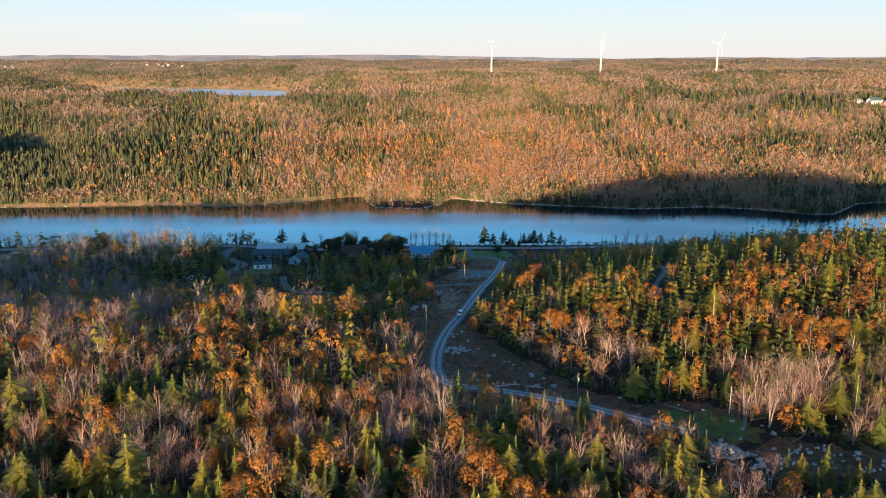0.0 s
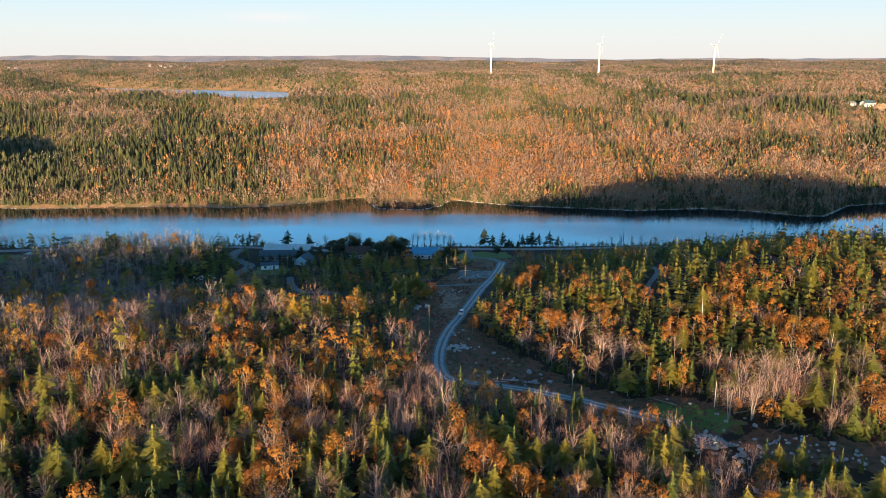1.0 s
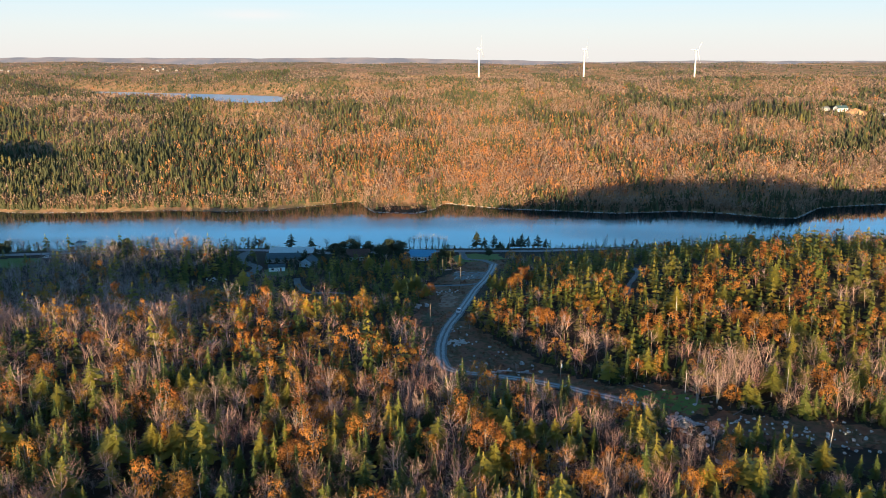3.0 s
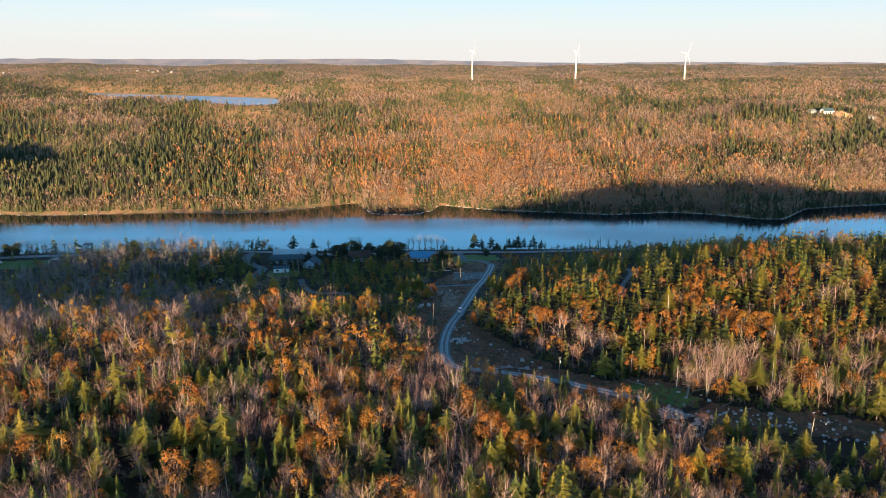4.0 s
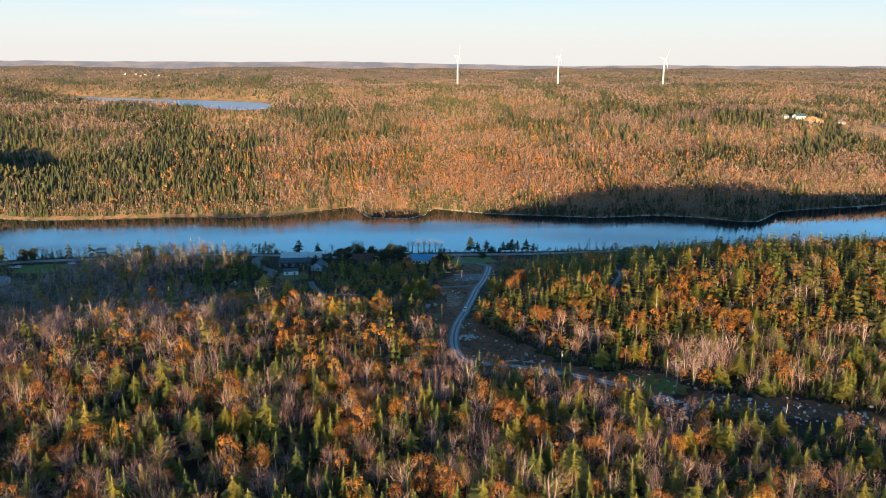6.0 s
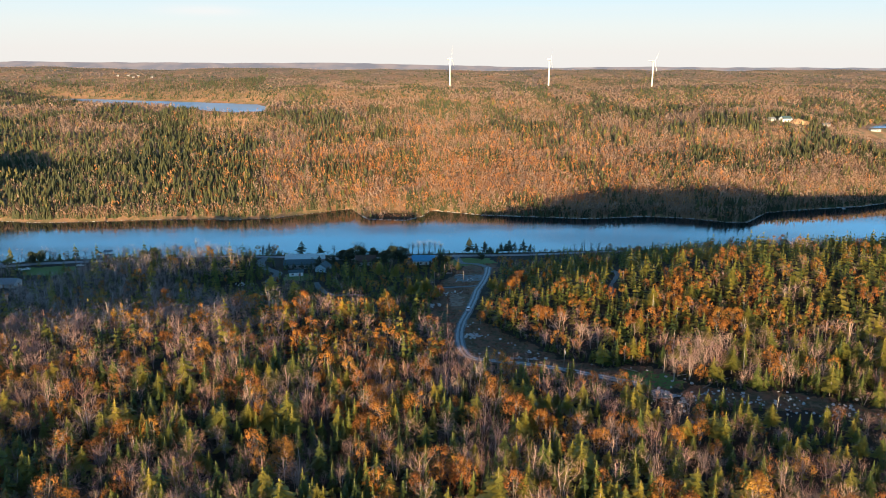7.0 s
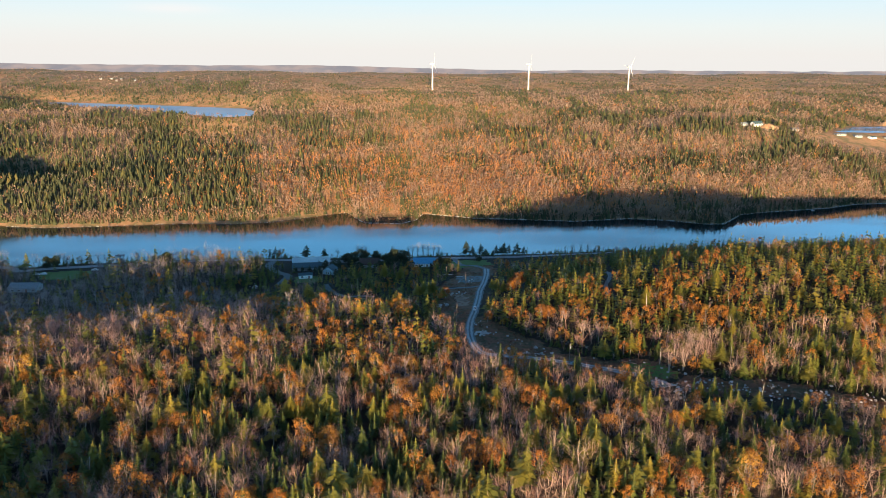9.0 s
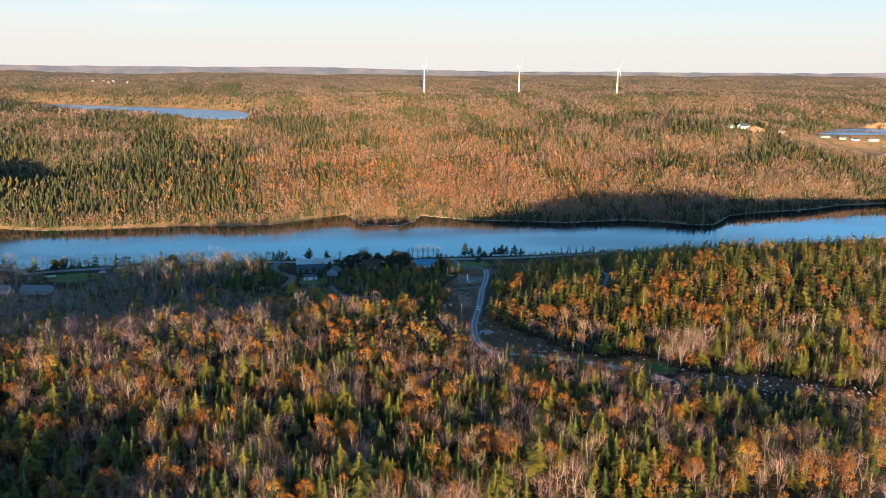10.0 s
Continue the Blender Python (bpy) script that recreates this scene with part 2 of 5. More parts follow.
# ---- terrain: heights in metres over the lake ----
FAR_X = [-2600, -600, -370, -329, -268, -211, -165, -131, -100, -66, -57, -50, -18, -2, 6, 29, 55, 96, 144, 197, 230, 262, 278, 296, 314, 343, 421, 457, 521, 700, 2600]
FAR_Y = [590, 578, 574, 562, 566, 572, 566, 573, 592, 611, 580, 563, 557, 574, 601, 588, 575, 567, 556, 564, 555, 536, 536, 555, 575, 584, 600, 616, 623, 650, 800]
NEAR_X = [-2600, -600, -330, -291, -266, -199, -107, -62, 12, 72, 150, 260, 411, 600, 2600]
NEAR_Y = [480, 470, 452, 434, 440, 446, 446, 442, 444, 440, 438, 445, 472, 490, 560]
POND = [(-600, 1205), (-540, 1240), (-405, 1185), (-311, 1150), (-226, 1105), (-200, 1050), (-200, 975), (-235, 955), (-275, 985), (-330, 1040), (-412, 1105), (-500, 1160)]
TARN = [(588, 862), (640, 905), (670, 930), (735, 930), (800, 900), (790, 856), (700, 852), (640, 854)]


def inside(poly, x, y):
    x, y = np.asarray(x, float), np.asarray(y, float)
    hit = np.zeros(x.shape, bool)
    for (ax, ay), (bx, by) in zip(poly, poly[1:] + poly[:1]):
        cross = (ay > y) != (by > y)
        hit ^= cross & (x < (bx - ax) * (y - ay) / ((by - ay) or 1e-9) + ax)
    return hit


def off_line(line, x, y):
    """Distance from a line of points in the plan."""
    x, y = np.asarray(x, float), np.asarray(y, float)
    best = np.full(x.shape, 1e9)
    for (ax, ay), (bx, by) in zip(line, line[1:]):
        u = np.clip(((x - ax) * (bx - ax) + (y - ay) * (by - ay)) / ((bx - ax) ** 2 + (by - ay) ** 2), 0, 1)
        best = np.minimum(best, np.hypot(x - ax - u * (bx - ax), y - ay - u * (by - ay)))
    return best


def rumple(x, y, size, seed):
    """Smooth rolling numbers between about -1 and 1."""
    rng = np.random.RandomState(seed)
    s = np.zeros_like(np.asarray(x, float) + np.asarray(y, float))
    for k in range(7):
        a, p, q = rng.uniform(0, 6.283), rng.uniform(0, 6.283), size * rng.uniform(0.6, 1.7)
        s = s + np.sin((np.cos(a) * x + np.sin(a) * y) * 6.283 / q + p)
    return s / 3.2


def bell(x, y, cx, cy, wl, wr, wn, wf):
    sx = np.where(x < cx, wl, wr)
    sy = np.where(y < cy, wn, wf)
    return np.exp(-0.5 * ((x - cx) / sx) ** 2 - 0.5 * ((y - cy) / sy) ** 2)


def shore_off(poly, x, y):
    """Metres to a pond's edge, below 0 inside it."""
    return np.where(inside(poly, x, y), -1, 1) * off_line(poly + poly[:1], x, y) + 3 * rumple(x, y, 40, 5)


def on_spit(x, y):
    """The low tip of the spit on the far side."""
    return (bell(x, y, -28, 566, 22, 20, 14, 26) > 0.14 + 0.1 * rumple(x, y, 20, 6)) & (y < 581 + 4 * rumple(x, y, 22, 7) - 0.15 * np.abs(x + 30))


def height(x, y):
    x, y = np.asarray(x, float), np.asarray(y, float)
    fy, ny = np.interp(x, FAR_X, FAR_Y), np.interp(x, NEAR_X, NEAR_Y)
    # the far side
    d = np.maximum(y - fy, 0)
    far = 10 * (1 - np.exp(-d / 24)) + np.clip(d / 45, 0, 1) * np.interp(y, [565, 600, 660, 770, 850, 976, 1130, 1400, 1620, 1750, 2600, 5000], [0, 3, 10, 22, 35, 50, 74, 84, 93, 86, 35, 20])
    far = far - 14 * bell(x, y, -420, 1130, 300, 150, 90, 170) + 1.0 * bell(x, y, -460, 950, 200, 110, 60, 35) - 13 * bell(x, y, -240, 905, 80, 70, 70, 45) - 6 * bell(x, y, 720, 890, 90, 300, 90, 120) + 19 * bell(x, y, 465, 850, 100, 60, 55, 60)
    far = far + rumple(x, y, 260, 1) * np.clip(d / 120, 0, 1) * 3.2 + rumple(x, y, 90, 2) * np.clip(d / 50, 0, 1) * 1.0
    far = far + rumple(x, y, 700, 8) * np.clip((y - 1000) / 500, 0, 1) * 2.6
    far = far + 18 * bell(x, y, -430, 648, 90, 32, 26, 16) - 19 * bell(x, y, -420, 716, 90, 44, 26, 36)
    far = far - 9 * bell(x, y, -560, 1120, 120, 90, 60, 50)
    spit = bell(x, y, -28, 566, 22, 20, 14, 26)
    far = far * (1 - 0.8 * spit)
    for poly, level in ((POND, 62.0), (TARN, 50.0)):
        o = shore_off(poly, x, y)
        w = np.clip(1 - o / 55, 0, 1) ** 1.6
        far = far * (1 - w) + w * (level + np.clip(o * 0.15, -2.5, 1))
    # the near side
    e = np.maximum(ny - y, 0)
    near = np.interp(e, [0, 6, 20, 50, 100, 150, 180, 250, 350, 430, 700, 1300], [0, 1.2, 2, 2.6, 5.8, 10.5, 13.3, 13.8, 12.5, 7, 2, 4])
    near = near + 24.2 * bell(x, y, 165, 305, 76, 320, 74, 62) + rumple(x, y, 110, 3) * np.clip(e / 150, 0, 1) * 1.3
    # a rise out of view, added to shade the left foreground
    near = near + 19 * bell(x, y, -190, 18, 110, 62, 60, 36)
    near = near + 3.0 * bell(x, y, -215, 220, 90, 45, 45, 20) + 3.6 * bell(x, y, -135, 238, 40, 36, 45, 18) - 4.5 * bell(x, y, -190, 290, 95, 62, 30, 50)
    near = near + 4.6 * bell(x, y, -160, 398, 42, 36, 28, 24) * np.clip(e / 14, 0, 1)
    near = near - 1.5 * bell(x, y, 28, 212, 26, 30, 18, 22) + 2.2 * bell(x, y, 40, 142, 70, 60, 42, 18) - 3 * bell(x, y, 84, 322, 24, 26, 24, 30)
    near = near - 3.5 * bell(x, y, -150, 120, 90, 50, 90, 50)
    bed = -4 * np.clip(np.minimum(y - ny, fy - y) / 12, 0, 1) - 0.05
    return np.where(y >= fy, far, np.where(y <= ny, near, bed))


# ---- the ground, one sheet ----
def stretched(lo, hi, inner_lo, inner_hi, step, n_lo, n_hi):
    a = inner_lo - (inner_lo - lo) * (np.linspace(1, 0, n_lo, endpoint=False) ** 1.8)
    c = inner_hi + (hi - inner_hi) * (np.linspace(0, 1, n_hi + 1)[1:] ** 1.8)
    return np.concatenate([a, np.arange(inner_lo, inner_hi + 0.1, step), c])


GX = stretched(-2600, 2600, -420, 440, 5.0, 50, 50)
GY = np.concatenate([stretched(-900, 0, 40, 640, 4.0, 25, 1)[:-1], np.arange(645, 1280, 8.0), np.linspace(1290, 1900, 36), np.linspace(1960, 4700, 20)])
GZ = height(*np.meshgrid(GX, GY))


def ground_at(x, y):
    """The sheet's own height, between its corners."""
    x, y = np.asarray(x, float), np.asarray(y, float)
    i = np.clip(np.searchsorted(GX, x) - 1, 0, len(GX) - 2)
    j = np.clip(np.searchsorted(GY, y) - 1, 0, len(GY) - 2)
    u, v = (x - GX[i]) / (GX[i + 1] - GX[i]), (y - GY[j]) / (GY[j + 1] - GY[j])
    return (GZ[j, i] * (1 - u) + GZ[j, i + 1] * u) * (1 - v) + (GZ[j + 1, i] * (1 - u) + GZ[j + 1, i + 1] * u) * v


def mesh_from(name, verts, faces, mats, face_mats=None, tones=None, smooth=False):
    """A mesh from arrays: faces all of one size."""
    verts, faces = np.asarray(verts, np.float32), np.asarray(faces, np.int32)
    me = bpy.data.meshes.new(name)
    k = faces.shape[1]
    me.vertices.add(len(verts))
    me.vertices.foreach_set("co", verts.ravel())
    me.loops.add(faces.size)
    me.loops.foreach_set("vertex_index", faces.ravel())
    me.polygons.add(len(faces))
    me.polygons.foreach_set("loop_start", np.arange(0, faces.size, k, dtype=np.int32))
    me.polygons.foreach_set("loop_total", np.full(len(faces), k, np.int32))
    for m in mats:
        me.materials.append(m)
    if face_mats is not None:
        me.polygons.foreach_set("material_index", np.asarray(face_mats, np.int32))
    me.polygons.foreach_set("use_smooth", np.full(len(faces), smooth))
    if tones is not None:
        me.attributes.new("tone", "FLOAT", "POINT").data.foreach_set("value", np.asarray(tones, np.float32))
    me.update(calc_edges=True)
    return me


def grid_faces(nx, ny):
    a = (np.arange(ny - 1)[:, None] * nx + np.arange(nx - 1)[None, :]).ravel()
    return np.stack([a, a + 1, a + nx + 1, a + nx], 1)


mx, my = np.meshgrid(GX, GY)
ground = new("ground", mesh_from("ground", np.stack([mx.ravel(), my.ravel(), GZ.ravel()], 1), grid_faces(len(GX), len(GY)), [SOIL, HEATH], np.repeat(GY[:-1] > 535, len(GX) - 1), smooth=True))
tagged(ground, "forest floor darkened for tree shade and rolling hills round the lake", "ground", kind="structure")


def sheet_of_water(name, x0, x1, y0, y1, z, label):
    ob = new(name, mesh_from(name, [(x0, y0, z), (x1, y0, z), (x1, y1, z), (x0, y1, z)], [(0, 1, 2, 3)], [WATER]))
    return tagged(ob, label, "lake", kind="structure")


sheet_of_water("water_lake", -2400, 2400, 400, 720, 0.0, "calm blue lake water with faint wind ripples")
def pond_water(name, poly, z, label):
    """A pond's surface, a little wider than its outline so that its edge lies under the bank."""
    cx, cy = np.mean(poly, 0)
    bm = bmesh.new()
    bm.faces.new([bm.verts.new((px + 7 * (px - cx) / math.hypot(px - cx, py - cy), py + 7 * (py - cy) / math.hypot(px - cx, py - cy), z)) for px, py in reversed(poly)])
    bmesh.ops.triangulate(bm, faces=bm.faces[:])
    bmesh.ops.recalc_face_normals(bm, faces=bm.faces[:])
    me = bpy.data.meshes.new(name)
    bm.to_mesh(me)
    bm.free()
    me.materials.append(POND_WATER)
    return tagged(new(name, me), label, "pond", kind="structure")


pond_water("water_pond", POND, 62.0, "pale upper pond among the autumn woods")
pond_water("water_tarn", TARN, 50.0, "pale blue pond beside low industrial buildings")


# distance haze on the last ridge is painted as a mauve glow
HAZE = bpy.data.materials.new("painted_ridge_haze")
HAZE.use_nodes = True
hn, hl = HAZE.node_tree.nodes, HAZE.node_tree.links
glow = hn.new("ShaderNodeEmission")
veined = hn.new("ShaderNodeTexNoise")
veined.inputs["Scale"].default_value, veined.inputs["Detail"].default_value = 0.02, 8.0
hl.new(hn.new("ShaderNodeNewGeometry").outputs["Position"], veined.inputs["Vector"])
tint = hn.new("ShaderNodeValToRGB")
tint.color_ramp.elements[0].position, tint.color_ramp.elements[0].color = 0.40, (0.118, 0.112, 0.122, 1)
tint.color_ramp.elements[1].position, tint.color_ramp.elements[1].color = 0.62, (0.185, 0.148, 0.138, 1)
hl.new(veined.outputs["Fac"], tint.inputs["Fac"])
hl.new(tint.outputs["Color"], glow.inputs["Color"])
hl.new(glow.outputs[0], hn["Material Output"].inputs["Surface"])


def distant_ridge(y, base, rise, seed):
    """A long ridge, its haze painted as a glow, that closes the view."""
    xs = np.linspace(-2500, 2700, 521)
    top = base + rise * rumple(xs, 0 * xs, 900, seed) + 0.4 * rise * rumple(xs, 0 * xs, 260, seed + 1) + np.interp(xs, [-2500, -700, -250, 100, 500, 2700], [3, 3, 0, -3, -1, 1]) + 0.7 * rumple(xs, 0 * xs, 70, seed + 2)
    rows = [np.column_stack([xs, np.full(len(xs), y + off), top + dz]) for off, dz in ((-90, -45), (-40, -12), (0, 0), (60, -30))]
    v = np.concatenate(rows)
    return tagged(new("backdrop_ridge", mesh_from("backdrop_ridge", v, grid_faces(len(xs), 4), [HAZE], smooth=True)), "mauve ridge with painted haze far behind the woods", "backdrop", kind="structure")


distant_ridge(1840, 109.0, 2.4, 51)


# ---- plan of what stands clear of trees ----
ROAD = [(31, 384), (29, 371), (27, 361), (22.5, 343), (17, 324), (11.5, 298), (6, 276), (1.5, 260), (-1.2, 246), (-2.2, 233), (-1.8, 222), (0.2, 214.5), (4.4, 211.5), (11, 209.8), (18, 208), (23, 206), (28.3, 203.3), (35, 198.5), (41, 194.4), (46, 190), (55, 183.5), (64, 177)]
SIDE = [(-8, 337), (2, 336.5), (12, 335), (19, 335)]
LOOP = [(-78, 360), (-75.5, 349), (-71, 337), (-64, 327.5), (-56, 327), (-48, 323)]
DRIVE = [(-108, 360), (-105, 372), (-104, 383), (-113, 394), (-119, 409), (-117, 425)]
TRAIL = [(77.5, 264), (80.7, 279.5), (86.5, 291.6), (92.4, 307.8), (94, 325)]
LANE = [(31, 384), (26, 397), (16, 404), (14, 426)]
SHORE_ROAD = [(-600, 452), (-330, 434), (-291, 417), (-266, 423), (-199, 428), (-107, 429), (-62, 425), (12, 427), (72, 423), (150, 421), (260, 428), (400, 455)]
CLEAR = [
    [(3, 268), (12, 262), (17, 253), (22, 241), (30, 230.5), (37, 215), (44, 206.5), (54, 196), (65, 196.5), (78, 188.5), (82, 176), (70, 169), (56, 180), (46, 186.5), (28, 199), (8, 206), (-6, 212), (-7, 228), (-5, 246)],
    [(-14, 258), (-13, 285), (-12, 300), (-5, 322), (-10, 334), (10, 342), (20, 350), (20, 335), (12, 300), (6, 275), (0, 256), (-3, 235), (-8, 227), (-11, 240)],
    [(-8, 213), (8, 207), (28, 200), (46, 187.5), (55, 181), (52, 173), (40, 180), (26, 191), (8, 200), (-9, 206)],
]
CLEAR += [
    [(82, 176), (72, 168), (80, 158), (100, 154), (118, 150), (135, 144), (150, 136), (158, 140), (150, 150), (132, 158), (118, 167), (100, 170)],
    [(-9, 340), (8, 372), (18, 400), (38, 400), (38, 372), (24, 345), (10, 340)],
]


LAWNS = {
    "shore": [(8, 392), (6, 412), (14, 419), (36, 418), (40, 400), (30, 394)],
    "west": [(-268, 394), (-272, 408), (-276, 412), (-255, 415), (-238, 414), (-236, 398), (-246, 388)],
    "yard": [(-100, 366), (-98, 380), (-84, 384), (-78, 372), (-86, 364)],
    "glade": [(56, 187), (62, 193), (76, 187), (82, 178), (72, 172), (60, 178)],
}
YARDS = [(-92, 379, 11), (-76, 391, 9), (-92, 401, 14), (-98, 416, 9), (-84, 416, 9), (-49, 410, 11), (-10, 407, 13), (-287, 367, 8), (-263, 364, 9)]


def free(x, y):
    """Where trees may stand on the near side and round the far houses."""
    ny, fy = np.interp(x, NEAR_X, NEAR_Y), np.interp(x, FAR_X, FAR_Y)
    ok = (y < ny - 2.5) | (y > fy + 0.8)
    ok &= (off_line(ROAD, x, y) > 4.0 + 1.8 * (y > 250) + 2.0 * (y > 300)) & (off_line(TRAIL, x, y) > 2.6)
    for line, w in ((SIDE, 3), (LOOP, 3), (DRIVE, 5), (LANE, 4), (SHORE_ROAD, 7)):
        ok &= off_line(line, x, y) > w
    for poly in CLEAR + list(LAWNS.values()):
        ok &= ~inside(poly, x, y)
    for cx, cy, r in YARDS:
        ok &= np.hypot(x - cx, y - cy) > r
    ok &= (shore_off(POND, x, y) > 3) & ((shore_off(POND, x, y) > 6) | ~inside(POND, x, y + 20)) & (shore_off(TARN, x, y) > 8)
    ok &= (np.hypot((x - 72) / 9, (y - 163) / 10) > 1) & (np.hypot(x - 37.2, y - 196) > 6)
    ok &= np.hypot((x - 475) / 30, (y - 846) / 16) > 1
    ok &= np.hypot(x - 10, y - 338) > 7
    ok &= np.hypot((x - 118) / 36, (y - 147) / 7) > 1
    ok &= np.hypot((x - 655) / 120, (y - 808) / 58) > 1
    ok &= ~((y > 398) & (y < 470) & (x > -112) & (x < 62))
    return ok


# ---- building helpers ----
def part(name, me, parent, label=""):
    ob = new(name, me)
    ob.parent = parent
    return tagged(ob, label) if label else ob


def done(bm, name, mat_one, smooth=False):
    me = bpy.data.meshes.new(name)
    bm.to_mesh(me)
    bm.free()
    me.materials.append(mat_one)
    if smooth:
        me.polygons.foreach_set("use_smooth", np.full(len(me.polygons), True))
    return me


def box(name, mat_one, x0, x1, y0, y1, z0, z1, bevel=0.0):
    bm = bmesh.new()
    bmesh.ops.create_cube(bm, size=1.0, matrix=Matrix.Translation(((x0 + x1) / 2, (y0 + y1) / 2, (z0 + z1) / 2)) @ Matrix.Diagonal((x1 - x0, y1 - y0, z1 - z0, 1)))
    if bevel:
        bmesh.ops.bevel(bm, geom=bm.edges[:], offset=bevel, segments=1, affect="EDGES")
    return done(bm, name, mat_one)


def rod(name, mat_one, p, q, r0, r1, sides=10):
    p, q = Vector(p), Vector(q)
    bm = bmesh.new()
    turn = (q - p).to_track_quat("Z", "Y").to_matrix().to_4x4()
    bmesh.ops.create_cone(bm, cap_ends=True, segments=sides, radius1=r0, radius2=r1, depth=(q - p).length, matrix=Matrix.Translation((p + q) / 2) @ turn)
    return done(bm, name, mat_one, True)


def eased(line, step):
    """A smooth line through points of the plan, every few metres."""
    p = np.array([(2 * line[0][0] - line[1][0], 2 * line[0][1] - line[1][1]), *line, (2 * line[-1][0] - line[-2][0], 2 * line[-1][1] - line[-2][1])], float)
    out = []
    for k in range(1, len(p) - 2):
        n = max(2, int(np.hypot(*(p[k + 1] - p[k])) / step))
        for u in np.arange(n) / n:
            out.append(0.5 * (2 * p[k] + (p[k + 1] - p[k - 1]) * u + (2 * p[k - 1] - 5 * p[k] + 4 * p[k + 1] - p[k + 2]) * u * u + (3 * p[k] - p[k - 1] - 3 * p[k + 1] + p[k + 2]) * u ** 3))
    out.append(p[-2])
    return np.array(out)


def ribbon(name, line, mat_one, width, lift, across=3, shift=0.0, ragged=0.0, step=1.5, seed=0):
    """A strip that lies on the ground along a line, slightly crowned, with uneven edges."""
    c = eased(line, step)
    d = np.gradient(c, axis=0)
    d /= np.hypot(d[:, 0], d[:, 1])[:, None]
    side = np.stack([-d[:, 1], d[:, 0]], 1)
    rng = np.random.RandomState(seed)
    rows = []
    for k in range(across):
        u = k / (across - 1) - 0.5
        wob = rng.uniform(-1, 1, len(c)) * ragged if k in (0, across - 1) else 0
        q = c + side * (shift + u * width + wob)[:, None] if np.ndim(wob) else c + side * (shift + u * width)
        rows.append(np.column_stack([q, ground_at(q[:, 0], q[:, 1]) + lift + 0.06 * (1 - (2 * u) ** 2)]))
    v = np.stack(rows, 1).reshape(-1, 3)
    return mesh_from(name, v, grid_faces(across, len(c)), [mat_one], smooth=True)


def draped(name, poly, mat_one, lift, cell=0.9, soft_edge=1.4, seed=4):
    """A patch of other ground inside an outline of the plan, with an uneven edge."""
    px, py = zip(*poly)
    xs, ys = np.arange(min(px) - 2, max(px) + 2, cell), np.arange(min(py) - 2, max(py) + 2, cell)
    gx, gy = np.meshgrid(xs, ys)
    wx, wy = gx + soft_edge * rumple(gx, gy, 7, seed), gy + soft_edge * rumple(gx, gy, 6, seed + 1)
    ok = inside(poly, wx, wy)
    f = grid_faces(len(xs), len(ys))
    f = f[ok.ravel()[f].all(1)]
    used, inv = np.unique(f, return_inverse=True)
    v = np.stack([gx.ravel(), gy.ravel(), ground_at(gx, gy).ravel() + lift + 0.05 * rumple(gx, gy, 3, seed).ravel()], 1)[used]
    return mesh_from(name, v, inv.reshape(-1, 4), [mat_one], smooth=True)


# ---- roads, clearings, lawns ----
def gravel_road(name, line, width, label, ruts=True, seed=1):
    road = new(name, ribbon(name, line, GRAVEL, width, 0.14, 5, 0.0, 0.35, 1.5, seed))
    tagged(road, label, "road", kind="structure")
    if ruts:
        part("wheel_track", ribbon("wheel_track", line, TRACK, 1.15, 0.19, 3, -0.95, 0.18, 1.2, seed + 5), road, "pale worn wheel track")
        part("wheel_track", ribbon("wheel_track", line, TRACK, 1.15, 0.19, 3, 0.95, 0.18, 1.2, seed + 6), road, "pale worn wheel track")
    return road


gravel_road("road_lane", ROAD, 4.6, "two-track gravel lane winding down to the lake")
gravel_road("road_side", SIDE, 3.4, "short pale gravel side lane", False, 2)
gravel_road("road_loop", LOOP, 3.6, "curved gravel driveway between the trees", False, 3)
gravel_road("road_drive", DRIVE, 5.5, "gravel driveway beside the houses", False, 4)
gravel_road("road_trail", TRAIL, 2.4, "narrow bare trail over the wooded hill", False, 8)
gravel_road("road_yard", LANE, 4.0, "gravel lane past the lakeside lawn", False, 5)
shore_road = new("road_shore", ribbon("road_shore", SHORE_ROAD, ASPHALT, 7.5, 0.3, 5, 0.0, 0.1, 6.0, 7))
tagged(shore_road, "grey paved road along the near lakeshore", "road", kind="structure")
for k, poly in enumerate(CLEAR):
    tagged(new("ground_clearing", draped("ground_clearing", poly, DIRT, 0.07, 0.9, 1.6, 40 + k)), "bare reddish soil of a cleared lot", "clearing", kind="structure")
for poly, mat_one, label in [
        ([(6, 364), (14, 365), (25, 362.5), (27, 356), (23, 347), (10, 346.5), (7, 354)], GRAVEL, "blue-grey gravel pad beside the lane"),
        ([(0.5, 318), (4.5, 317), (7, 308), (6, 290), (-2, 289), (-2.5, 302)], TAN, "pale trodden soil beside the lane"),
        ([(-9, 283), (-4, 283), (-4.6, 262), (-6, 246), (-6.2, 226), (-5.2, 218), (-9, 219), (-10.5, 240)], VERGE, "dull green grass verge of the gravel lane"),
        ([(9, 272), (13, 281), (17, 300), (22, 320), (24, 319), (18.5, 297), (12, 270)], VERGE, "dull green grass verge of the gravel lane")]:
    tagged(new("ground_patch", draped("ground_patch", poly, mat_one, 0.11, 0.8, 1.0, 90 + len(poly))), label, "ground patch", kind="structure")
# dark sheet over the spit paints the shade that lies on it
tagged(new("ground_spit", draped("ground_spit", [(-54, 567), (-48, 563), (-36, 560), (-18, 557), (-9, 565), (-6, 573), (-20, 578), (-36, 579), (-48, 574)], SOIL, 0.12, 1.5, 1.0, 97)), "flat spit with its shade laid on as dark ground", "spit", kind="structure")
